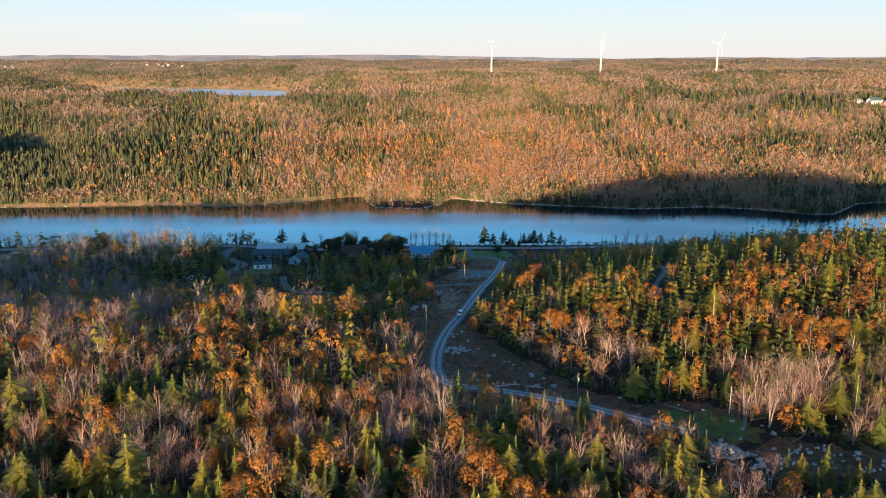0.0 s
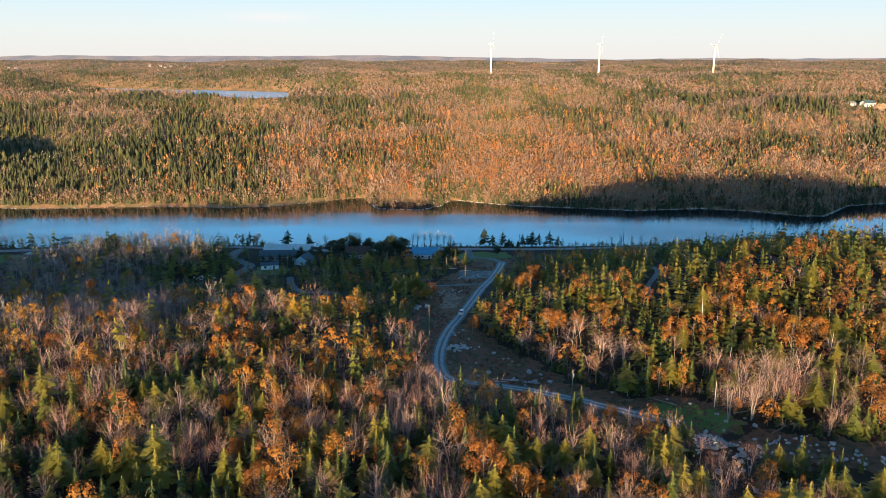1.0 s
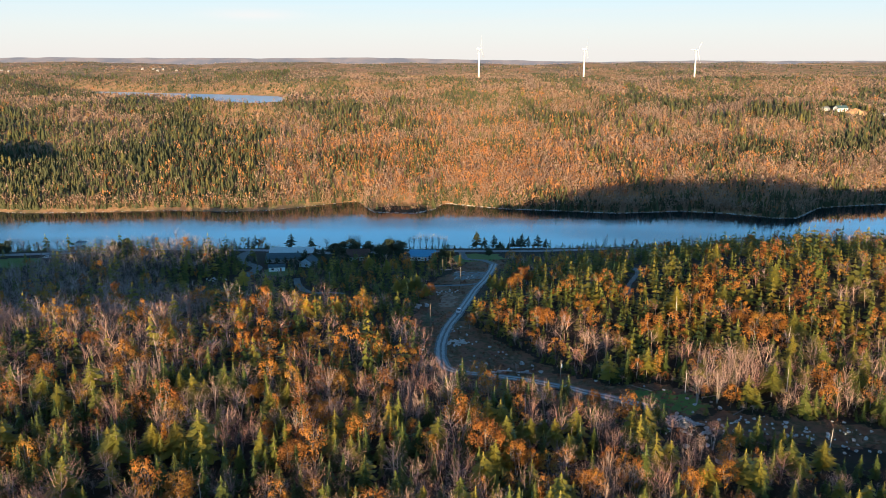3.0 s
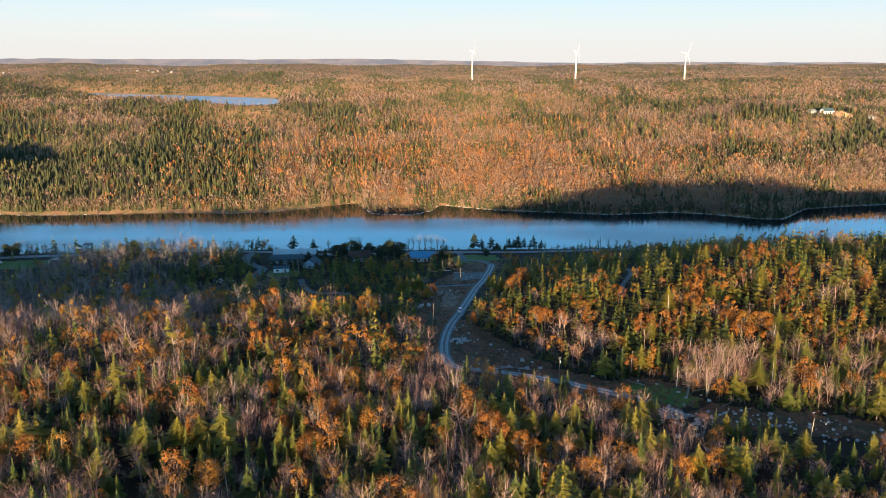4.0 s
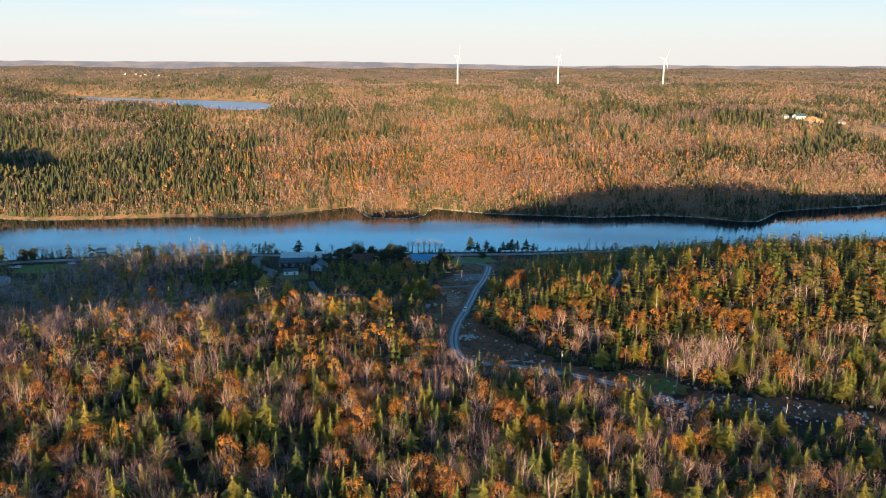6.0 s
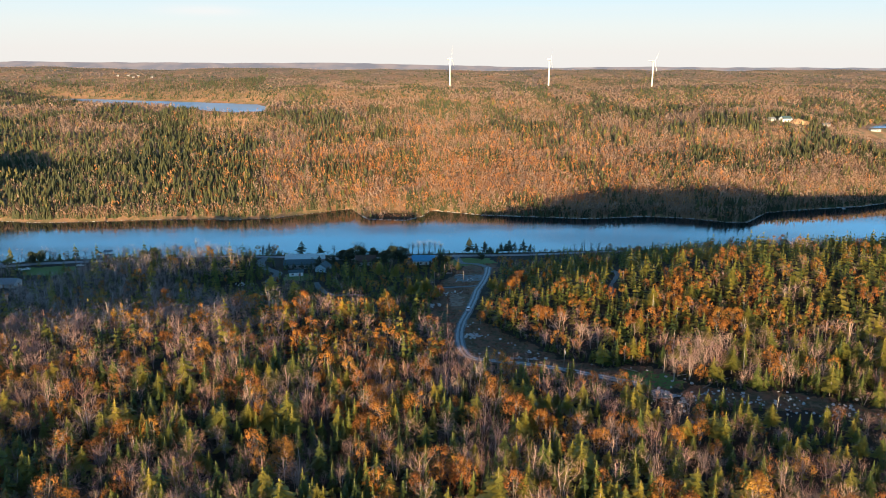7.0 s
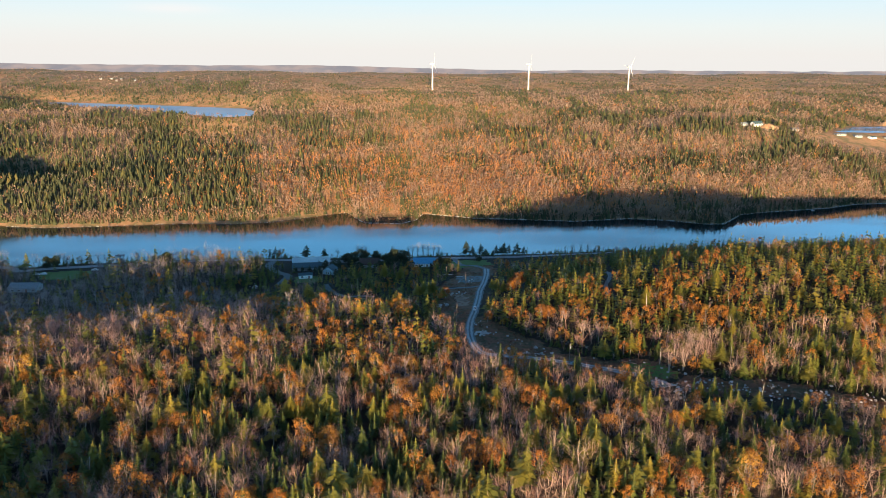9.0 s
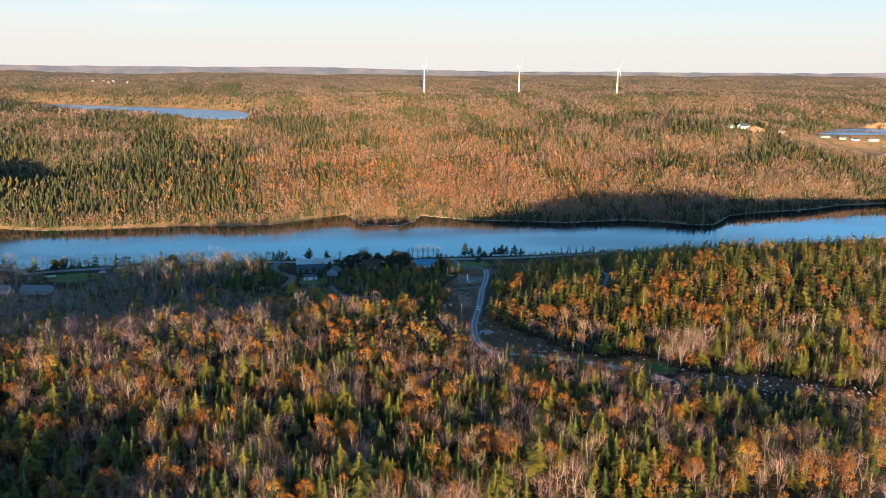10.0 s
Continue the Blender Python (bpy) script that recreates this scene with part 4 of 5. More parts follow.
def skirts(s, rng, tiers, sides, width, low, ragged):
    """Ragged skirts of needles, one over the other, shorter towards the tip."""
    lean = rng.uniform(-0.02, 0.02, 2)
    for j in range(tiers):
        u = j / tiers
        z = low + (0.93 - low) * u
        r = width * (1 - u) ** 0.85 + 0.018
        top = min(1.0, z + 1.9 * (1 - low) / tiers)
        spin = rng.uniform(0, 6.283)
        ring = []
        for k in range(sides):
            a = spin + 6.283 * (k + rng.uniform(-0.25, 0.25)) / sides
            q = r * rng.uniform(1 - ragged, 1 + ragged)
            ring.append((lean[0] * u + q * math.cos(a), lean[1] * u + q * math.sin(a), z - rng.uniform(-0.03, 0.08)))
        s.add(ring + [(lean[0] * u, lean[1] * u, top)], [(k, (k + 1) % sides, sides) for k in range(sides)], 1)


def conifer(rng, arms, width, sides, droop=0.3, low=0.1, plump=0.55, ragged=0.3, tiers=0, tier_sides=7):
    """A conifer: a stem, ragged skirts, and drooping branch sprays in whorls, shorter towards the tip."""
    s = Shape()
    if sides:
        bend = rng.uniform(-0.015, 0.015)
        s.add(*tube([(0, 0, -0.04), (bend, 0, 0.5), (0, 0, 0.97)], [0.016, 0.011, 0.002], sides), 0)
    if tiers:
        skirts(s, rng, tiers, tier_sides, width, low, 0.5)
    lop = rng.uniform(0, 6.283)
    whorls = max(5, arms // 9)
    for k in range(arms):
        u = (k + rng.uniform(0, 1)) / arms
        u = (0.45 * (math.floor(u * whorls) + 0.5) / whorls + 0.55 * u) ** 0.85
        z = low + (0.95 - low) * u
        a = k * 2.4 + rng.uniform(-0.5, 0.5)
        q = (width * (1 - u) ** 0.8 + 0.015) * rng.uniform(1 - ragged, 1 + ragged) * (1 + 0.2 * math.cos(a - lop))
        ca, sa = math.cos(a), math.sin(a)
        half = q * plump * rng.uniform(0.7, 1.2)
        mid = rng.uniform(0.5, 0.7) * q
        fall = droop * rng.uniform(0.3, 1.5)
        tilt = rng.uniform(-0.3, 0.3) * half
        root = (0, 0, z + 0.03)
        left = (ca * mid - sa * half, sa * mid + ca * half, z - fall * mid + tilt)
        right = (ca * mid + sa * half, sa * mid - ca * half, z - fall * mid - tilt)
        tip = (ca * q, sa * q, z - fall * q * rng.uniform(0.7, 1.2))
        s.add([root, left, right, tip], [(0, 1, 2), (1, 3, 2)], 1)
    a = rng.uniform(0, 6.283)
    top = [(0.02 * math.cos(a + k * 2.094), 0.02 * math.sin(a + k * 2.094), 0.92) for k in range(3)] + [(0, 0, 0.99)]
    s.add(top, [(0, 1, 3), (1, 2, 3), (2, 0, 3)], 1)
    return s.arrays()


def puff(rng, stems, bits, radius, size, low=0.35):
    """A leafless or thin-leaved broadleaf far off: upright stems and a loose dome of twig sprays."""
    s = Shape()
    lop = rng.uniform(0.75, 1.2, 2) * radius
    for k in range(stems):
        a, d = rng.uniform(0, 6.283), rng.uniform(0.2, 0.8)
        q = (lop[0] * d * math.cos(a), lop[1] * d * math.sin(a), rng.uniform(0.75, 1.0))
        g = rng.uniform(0, 3.14)
        s.add(*blade((0.2 * q[0], 0.2 * q[1], 0.0), q, 0.022, (math.cos(g), math.sin(g))), 1)
    for k in range(bits):
        a, z = rng.uniform(0, 6.283), rng.uniform(-0.7, 1.0)
        r = math.sqrt(1 - z * z) * rng.uniform(0.65, 1.05)
        c = np.array((lop[0] * r * math.cos(a), lop[1] * r * math.sin(a), (low + 1) / 2 + (1 - low) / 2 * z))
        out = np.array((math.cos(a), math.sin(a), 0.9 + 0.6 * z))
        out /= np.linalg.norm(out)
        w = np.array((-math.sin(a), math.cos(a), rng.uniform(-0.5, 0.5)))
        q = size * rng.uniform(0.6, 1.3)
        t = out * rng.uniform(0.1, 0.8) + np.array((0, 0, rng.uniform(0.4, 1.0)))
        s.add([c - w * q * 0.5, c + w * q * 0.5, c + t * q * 1.2], [(0, 1, 2)], 1)
    return s.arrays()


def blade(p, q, w, side):
    """A thin tapering twig from p to q."""
    return [(p[0] - side[0] * w, p[1] - side[1] * w, p[2]), (p[0] + side[0] * w, p[1] + side[1] * w, p[2]), q], [(0, 1, 2)]


def crown(rng, rays, haze, radius, width, sides=3, stems=2, lobes=0, leaves=0, leaf=0.04):
    """A round-headed broadleaf: slender stems, fine branches that fan out to a dome, twigs between; leaves in loose tufts."""
    s = Shape()
    wood = 0 if leaves else 1
    fork = rng.uniform(0.2, 0.34)
    lop = rng.uniform(0.8, 1.15, 2) * radius
    tops = []
    for k in range(stems):
        a = rng.uniform(0, 6.283) if k == 0 else a + 6.283 / stems + rng.uniform(-0.5, 0.5)
        d = rng.uniform(0.1, 0.5)
        top = np.array((d * lop[0] * math.cos(a), d * lop[1] * math.sin(a), rng.uniform(0.75, 0.92)))
        tops.append(top)
        if sides:
            s.add(*tube([(0.06 * top[0], 0.06 * top[1], -0.04), (0.3 * top[0], 0.3 * top[1], fork), top], [0.0125, 0.0085, 0.002], sides), 0)

    def dome(flat):
        a, z = rng.uniform(0, 6.283), rng.uniform(flat, 1.0)
        r = math.sqrt(1 - z * z)
        return np.array((lop[0] * r * math.cos(a), lop[1] * r * math.sin(a), 0.56 + 0.43 * z))

    for k in range(7 if stems > 1 else 3):
        q = dome(-0.1) * 0.97
        top = tops[k % stems]
        u = rng.uniform(0.0, 0.45)
        p = np.array((0.3 * top[0] * (1 - u) + top[0] * u, 0.3 * top[1] * (1 - u) + top[1] * u, fork * (1 - u) + top[2] * u))
        if stems > 1:
            m = p * 0.5 + q * 0.5 + (0.1 * q[0], 0.1 * q[1], -0.03)
            s.add(*tube([p, m, q], [width * 1.15, width * 0.85, width * 0.35], 3), wood)
        else:
            for g in (0.4, 1.97):
                s.add(*blade(p, q, width * 1.3, (math.cos(g), math.sin(g))), wood)
    for k in range(rays):
        q = dome(-0.45) * (1, 1, rng.uniform(0.9, 1.02))
        top = tops[k % stems]
        u = rng.uniform(0.25, 0.8)
        p = np.array((0.3 * top[0] * (1 - u) + top[0] * u, 0.3 * top[1] * (1 - u) + top[1] * u, fork * (1 - u) + top[2] * u))
        p[2] = min(p[2], q[2] - 0.04)
        g = rng.uniform(0, 3.14)
        s.add(*blade(p, q, width * rng.uniform(0.7, 1.3), (math.cos(g), math.sin(g))), wood)
    for k in range(haze):
        c = dome(-0.5)
        c = np.array((0, 0, 0.5)) + (c - (0, 0, 0.5)) * rng.uniform(0.5, 0.95)
        t = (c - (0, 0, 0.35)) + rng.normal(size=3) * 0.2
        q = c + t / np.linalg.norm(t) * rng.uniform(0.1, 0.26)
        g = rng.uniform(0, 3.14)
        s.add(*blade(c, (q[0], q[1], min(q[2], 1.05)), width * 0.5, (math.cos(g), math.sin(g))), wood)
    for k in range(lobes):
        c = dome(-0.55) * (0.85, 0.85, 1)
        r = radius * rng.uniform(0.34, 0.6)
        for j in range(int(leaves * rng.uniform(0.5, 1.5))):
            n = rng.normal(size=3)
            n /= np.linalg.norm(n)
            p = c + n * r * rng.uniform(0.2, 1.0) * (1, 1, 1.1)
            p[2] = min(p[2], 1.02)
            w = np.cross(n + (0, 0, 0.6), rng.normal(size=3))
            w /= np.linalg.norm(w)
            t = np.cross(w, n + (0, 0, 0.6)) + n * rng.uniform(-0.5, 0.5)
            q = leaf * rng.uniform(0.5, 1.2)
            s.add([p - w * q * 0.6, p + w * q * 0.6, p + t / np.linalg.norm(t) * q], [(0, 1, 2)], 1)
    return s.arrays()


def leafy(rng, stems, lobes, leaves, size, width, low=0.3, high=1.0, sides=3):
    """A round-headed broadleaf: stems and many small tilted leaf sprays gathered in lobes."""
    s = Shape()
    for k in range(stems):
        a = rng.uniform(0, 6.283)
        t = width * rng.uniform(0.1, 0.5)
        s.add(*tube([(0, 0, -0.04), (t * 0.4 * math.cos(a), t * 0.4 * math.sin(a), 0.4), (t * math.cos(a), t * math.sin(a), 0.85)], [0.018, 0.012, 0.004], sides), 0)
    for k in range(lobes):
        a, d = rng.uniform(0, 6.283), width * rng.uniform(0.0, 0.75)
        z = low + (high - low) * rng.uniform(0.2, 0.85)
        c = (d * math.cos(a), d * math.sin(a), z)
        r = width * rng.uniform(0.35, 0.6)
        for j in range(leaves):
            n = rng.normal(size=3)
            n /= np.linalg.norm(n)
            p = np.array(c) + n * r * rng.uniform(0.55, 1.1) * np.array((1, 1, 0.85))
            p[2] = min(p[2], high)
            t = rng.normal(size=3)
            t = t / np.linalg.norm(t)
            w = np.cross(t, n)
            w = w / (np.linalg.norm(w) + 1e-6)
            t = np.cross(n, w) * 0.8 + n * rng.uniform(-0.7, 0.7)
            q = size * rng.uniform(0.6, 1.3)
            s.add([p - w * q * 0.6, p + w * q * 0.6, p + t * q], [(0, 1, 2)], 1)
    return s.arrays()


def family(make, count, seed):
    return [make(np.random.RandomState(seed + k)) for k in range(count)]


KINDS = {
    "spruce": {
        -1: family(lambda r: conifer(r, 300, 0.235, 5, 0.45, 0.05, 0.2, 0.4), 7, 200),
        0: family(lambda r: conifer(r, 100, 0.225, 3, 0.45, 0.06, 0.3, 0.4), 8, 10),
        1: family(lambda r: conifer(r, 38, 0.215, 0, 0.45, 0.05, 0.46, 0.4), 8, 20),
        2: family(lambda r: conifer(r, 0, 0.18, 0, tiers=4, tier_sides=5, low=0.04), 10, 30),
        3: family(lambda r: conifer(r, 0, 0.24, 0, tiers=2, tier_sides=4, low=0.04), 6, 35)},
    "pine": {
        -1: family(lambda r: conifer(r, 340, 0.30, 5, 0.16, 0.2, 0.17, 0.5), 7, 210),
        0: family(lambda r: conifer(r, 104, 0.29, 3, 0.16, 0.22, 0.27, 0.5), 7, 40),
        1: family(lambda r: conifer(r, 40, 0.27, 0, 0.16, 0.10, 0.40, 0.5), 7, 50),
        2: family(lambda r: conifer(r, 0, 0.23, 0, tiers=5, tier_sides=5, low=0.08), 6, 60),
        3: family(lambda r: conifer(r, 0, 0.25, 0, tiers=2, tier_sides=4, low=0.05), 5, 65)},
    "bare": {
        -1: family(lambda r: crown(r, 120, 230, 0.40, 0.003, 5, 3), 10, 220),
        0: family(lambda r: crown(r, 58, 86, 0.44, 0.0043, 3, 2), 12, 70),
        1: family(lambda r: crown(r, 32, 32, 0.48, 0.0076, 3, 1), 12, 80),
        2: family(lambda r: puff(r, 5, 10, 0.56, 0.15), 10, 90),
        3: family(lambda r: puff(r, 2, 6, 0.62, 0.3, 0.2), 8, 95)},
    "leafy": {
        -1: family(lambda r: crown(r, 50, 40, 0.30, 0.0032, 5, 3, 28, 78, 0.031), 8, 230),
        0: family(lambda r: crown(r, 20, 12, 0.31, 0.0044, 3, 2, 20, 32, 0.043), 10, 100),
        1: family(lambda r: crown(r, 8, 4, 0.32, 0.0072, 3, 1, 15, 23, 0.058), 10, 110),
        2: family(lambda r: puff(r, 5, 10, 0.56, 0.155), 6, 120),
        3: family(lambda r: puff(r, 2, 6, 0.62, 0.3, 0.2), 5, 125)},
    "shore_bare": {
        0: family(lambda r: crown(r, 90, 150, 0.34, 0.0036, 4, 4), 6, 170)},
    "dome": {
        0: family(lambda r: leafy(r, 1, 18, 120, 0.06, 0.42, 0.06), 5, 160)},
    "scrub": {
        1: family(lambda r: leafy(r, 0, 5, 6, 0.28, 0.65, 0.0, 0.9), 4, 140)},
}
SKIN = {"spruce": SPRUCE, "pine": PINE, "bare": TWIG, "leafy": LEAF, "scrub": RUST, "dome": SPRUCE, "shore_bare": TWIG}
WORDS = {
    "spruce": ("narrow dark green spruce among mixed autumn woods", "spruce"),
    "pine": ("yellow-green conifer with layered open branches in the woods", "conifer"),
    "bare": ("leafless grey-brown broadleaf with fine upright twigs", "bare tree"),
    "leafy": ("round orange autumn tree with rusty leaves", "autumn tree"),
    "scrub": ("low rusty-brown scrub under the trees", "shrub"),
}


def planted(name, kind, level, x, y, high, wide, tone, label, rng, own_skin=None):
    """Many trees of a kind joined into one piece of woodland."""
    shapes = KINDS[kind][level]
    pick = rng.randint(0, len(shapes), len(x))
    z = ground_at(x, y) - 0.1
    turn = rng.uniform(0, 6.283, len(x))
    vs, fs, ms, ts, base = [], [], [], [], 0
    for k, (v, f, m) in enumerate(shapes):
        w = np.where(pick == k)[0]
        if not len(w):
            continue
        c, s = np.cos(turn[w])[:, None], np.sin(turn[w])[:, None]
        px = (v[None, :, 0] * c - v[None, :, 1] * s) * (high[w] * wide[w])[:, None] + x[w][:, None]
        py = (v[None, :, 0] * s + v[None, :, 1] * c) * (high[w] * wide[w])[:, None] + y[w][:, None]
        pz = v[None, :, 2] * high[w][:, None] + z[w][:, None]
        vs.append(np.stack([px, py, pz], 2).reshape(-1, 3))
        fs.append((f[None] + (base + np.arange(len(w)) * len(v))[:, None, None]).reshape(-1, 3))
        ms.append(np.tile(m, len(w)))
        ts.append(np.repeat(tone[w], len(v)))
        base += len(w) * len(v)
    # the coarser levels take the haze-muted skins
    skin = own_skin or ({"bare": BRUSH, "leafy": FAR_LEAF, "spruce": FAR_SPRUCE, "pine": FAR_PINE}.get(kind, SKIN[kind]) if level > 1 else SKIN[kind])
    me = mesh_from(name, np.concatenate(vs), np.concatenate(fs), [BARK, skin], np.concatenate(ms), np.concatenate(ts))
    return tagged(new(name, me), label, WORDS[kind][1], kind="stuff")


def scatter(rng, x0, x1, y0, y1, step):
    """Uneven points on a loose grid."""
    xs, ys = np.meshgrid(np.arange(x0, x1, step), np.arange(y0, y1, step))
    xs = xs.ravel() + rng.uniform(-0.55, 0.55, xs.size) * step
    ys = ys.ravel() + rng.uniform(-0.55, 0.55, ys.size) * step
    return xs, ys


def in_reach(x, y):
    """The wedge of land the flight looks over, plus unseen shade trees at left."""
    return (x > np.minimum(-0.6 * y - 25, -0.44 * y - 185)) & (x < 0.79 * y + 50)


def shares(x, y, far):
    """How common each kind is at a place."""
    a, b = rumple(x, y, 48 if not far else 130, 21), rumple(x, y, 34 if not far else 70, 22)
    c = rumple(x, y, 30 if not far else 60, 23)
    if far:
        # orange trees thicken in the heart, partly standing in for its warm glow
        heart = bell(x, y, 40, 680, 150, 170, 100, 130)
        rim = np.clip((y - 930) / 250, 0, 1)
        lee = bell(x, y, 180, 600, 110, 150, 60, 40)
        left = np.clip((-x - 40 + 60 * b) / 190, 0, 1) * np.clip((900 - y) / 150, 0, 1)
        # dark spruces crowd the far-left hollow, standing in for part of its shade
        spruce = np.clip(0.47 + 0.56 * np.tanh(3.0 * a) + 1.0 * left + 0.9 * bell(x, y, -420, 715, 90, 45, 35, 40) - 0.36 * heart + 0.32 * np.tanh(2.5 * c) - 0.3 * rim - 0.3 * lee, 0.04, 0.95)
        leaf = np.clip(0.022 + 0.05 * b + 0.6 * heart - 0.03 * left, 0.004, 0.6)
        pine = np.clip(0.08 + 0.05 * c, 0.02, 0.2)
        nude = np.clip(0.5 - 0.36 * np.tanh(2.5 * a) - 0.2 * np.tanh(2.5 * c) + 0.2 * heart - 0.2 * left + 0.3 * lee, 0.06, 0.9) * (1 - 0.72 * left)
    else:
        west = np.clip((-x - 60) / 80, 0, 1) * np.clip((y - 200) / 80, 0, 1)
        hill = bell(x, y, 100, 325, 75, 200, 55, 100)
        green = bell(x, y, -65, 165, 55, 38, 60, 35)
        sunny = np.clip((x - 5) / 30, 0, 1) * np.clip((200 - y) / 50, 0, 1)
        gold = bell(x, y, 85, 262, 34, 60, 22, 22) + 0.5 * bell(x, y, -60, 240, 40, 40, 35, 30)
        wall = bell(x, y, -112, 372, 24, 18, 34, 30)
        brow = bell(x, y, 95, 250, 34, 150, 26, 40)
        cove = np.maximum(bell(x, y, -36, 352, 36, 32, 40, 50), 0.85 * bell(x, y, -26, 300, 24, 16, 36, 40))
        verge = bell(x, y, 26, 305, 14, 18, 34, 30)
        front = np.clip((190 - y) / 60, 0, 1)
        a, b, c = np.tanh(1.6 * a), np.tanh(1.6 * b), np.tanh(1.6 * c)
        spruce = np.clip(0.25 + 0.27 * a - 0.16 * west + 0.42 * hill + 0.5 * bell(x, y, 84, 325, 30, 40, 30, 45) + 0.04 * front + 0.5 * cove + 0.8 * wall + 0.06 * front + 0.36 * green + 0.2 * brow - 0.15 * gold + 0.45 * verge, 0.05, 0.9)
        leaf = np.clip(0.135 + 0.13 * b - 0.1 * west - 0.1 * cove - 0.08 * wall - 0.12 * bell(x, y, -165, 395, 60, 45, 40, 40) + 0.2 * gold - 0.06 * verge - 0.1 * hill * (1 - np.clip(gold, 0, 1)), 0.015, 0.5)
        pine = np.clip(0.15 + 0.08 * sunny + 0.07 * c + 0.26 * hill - 0.06 * west + 0.16 * brow + 0.2 * verge + 0.08 * cove, 0.02, 0.5)
        nude = np.clip(0.42 - 0.26 * a + 0.35 * west - 0.45 * hill - 0.3 * bell(x, y, 84, 325, 30, 40, 30, 45) - 0.35 * cove - 0.5 * wall - 0.1 * front + 0.14 * sunny - 0.3 * brow - 0.4 * verge, 0.03, 0.9)
    return spruce, pine, nude, leaf


# trees that stand out, each at its own place: x, y, height
MARKED = {"pine": [], "spruce": [], "leafy": [], "bare": []}
MARKED["pine"] += [(-101.5, 228.5, 12), (14.3, 149.6, 13), (21.8, 155.5, 9), (19.9, 158.9, 7), (28.4, 154.6, 9), (25.9, 159.0, 7), (30.9, 147.4, 8), (89.5, 242.4, 13), (108.7, 243.9, 11), (131.2, 251.2, 13), (124.2, 295.6, 9), (143.2, 303.1, 8), (122.9, 215.2, 12), (77.1, 222.1, 10), (95.4, 214.1, 8), (101.6, 181.7, 12), (61.9, 170.2, 5), (55.5, 171.8, 5), (68.9, 310.8, 7), (76.3, 361.3, 7), (-17.8, 336.5, 6), (-13.0, 333.0, 6), (-87.3, 191.7, 9), (-78.5, 188.8, 8), (-74.8, 197.1, 8)]
MARKED["pine"] += [(-50.9, 183.8, 10), (-27.7, 166.6, 9), (-95.3, 154.5, 11), (-77.6, 156.9, 11), (-74.0, 160.0, 8), (-84.0, 157.0, 11), (-155.9, 208.9, 9), (-219.2, 227.3, 9), (-213.8, 210.1, 9), (-144.1, 163.8, 8), (-158.9, 142.2, 8), (-169.4, 109.4, 8), (-158.2, 104.8, 8), (-169.5, 128.5, 8), (-94.2, 151.4, 11), (96.7, 139.7, 10), (62.2, 83.9, 9), (117.6, 119.9, 9)]
MARKED["spruce"] += [(-90.0, 171.5, 8), (-93.4, 162.4, 8), (-13.9, 150.1, 12), (-15.2, 203.8, 6), (-25.4, 148.3, 8), (-32.0, 149.2, 9), (-45.3, 175.1, 9), (-61.6, 176.6, 8), (-67.6, 207.7, 7), (-73.0, 202.8, 6), (-58.1, 149.4, 8), (-72.8, 149.5, 9), (-86.1, 146.8, 9), (-21.4, 233.3, 6), (-23.0, 244.1, 8), (-20.9, 258.7, 7), (77.5, 193.8, 9), (109.2, 187.5, 9), (96.8, 201.3, 7), (-19.5, 150.5, 9), (-10.0, 144.5, 7), (39.0, 152.4, 7), (-143.4, 123.6, 7), (-158.4, 120.1, 8), (-120.7, 104.6, 7), (-119.1, 117.0, 7), (-91.9, 130.0, 8), (-68.5, 102.9, 8), (-91.8, 114.6, 8), (-38.4, 96.9, 7), (87.7, 133.6, 7), (77.7, 107.4, 11)]
MARKED["spruce"] += [(105.4, 98.2, 9)]
MARKED["pine"] += [(-39.7, 372, 11), (-29.6, 366, 10), (-22.0, 318, 9), (-18.3, 319, 10), (-15.2, 321, 9), (-12.5, 322, 10), (-8.2, 309, 8), (25.5, 315, 9), (23.5, 322, 8), (28.0, 308, 8)]
MARKED["leafy"] += [(-26.5, 372, 8), (-18.6, 370, 8), (-6.0, 310, 7), (31.8, 301.7, 8), (34.9, 303, 9), (38.5, 318, 9), (41.5, 321, 9)]
MARKED["leafy"] += [(-40.1, 192.7, 9), (-34.6, 194.7, 8), (-43.1, 215.2, 5), (-61.7, 250.9, 5), (-52.8, 235.3, 6), (-50.4, 235.3, 6), (-38.5, 171.2, 8), (-41.7, 180.8, 6), (-6.4, 159.0, 5), (-44.6, 147.3, 9), (-31.6, 183.6, 4), (8.4, 145.4, 13), (3.2, 166.0, 8), (19.9, 141.2, 7), (44.7, 179.5, 6), (35.2, 315.6, 7), (10.2, 257.0, 7), (16.8, 250.7, 4), (37.1, 250.9, 9), (40.4, 247.3, 9), (46.3, 244.9, 8), (57.4, 251.2, 7), (55.3, 256.7, 6), (99.7, 241.6, 9), (64.5, 218.9, 6), (109.9, 220.0, 6), (108.7, 227.6, 8), (114.4, 224.8, 8), (117.9, 218.2, 10), (74.3, 229.5, 7), (54.4, 374.9, 5), (45.5, 383.8, 5)]
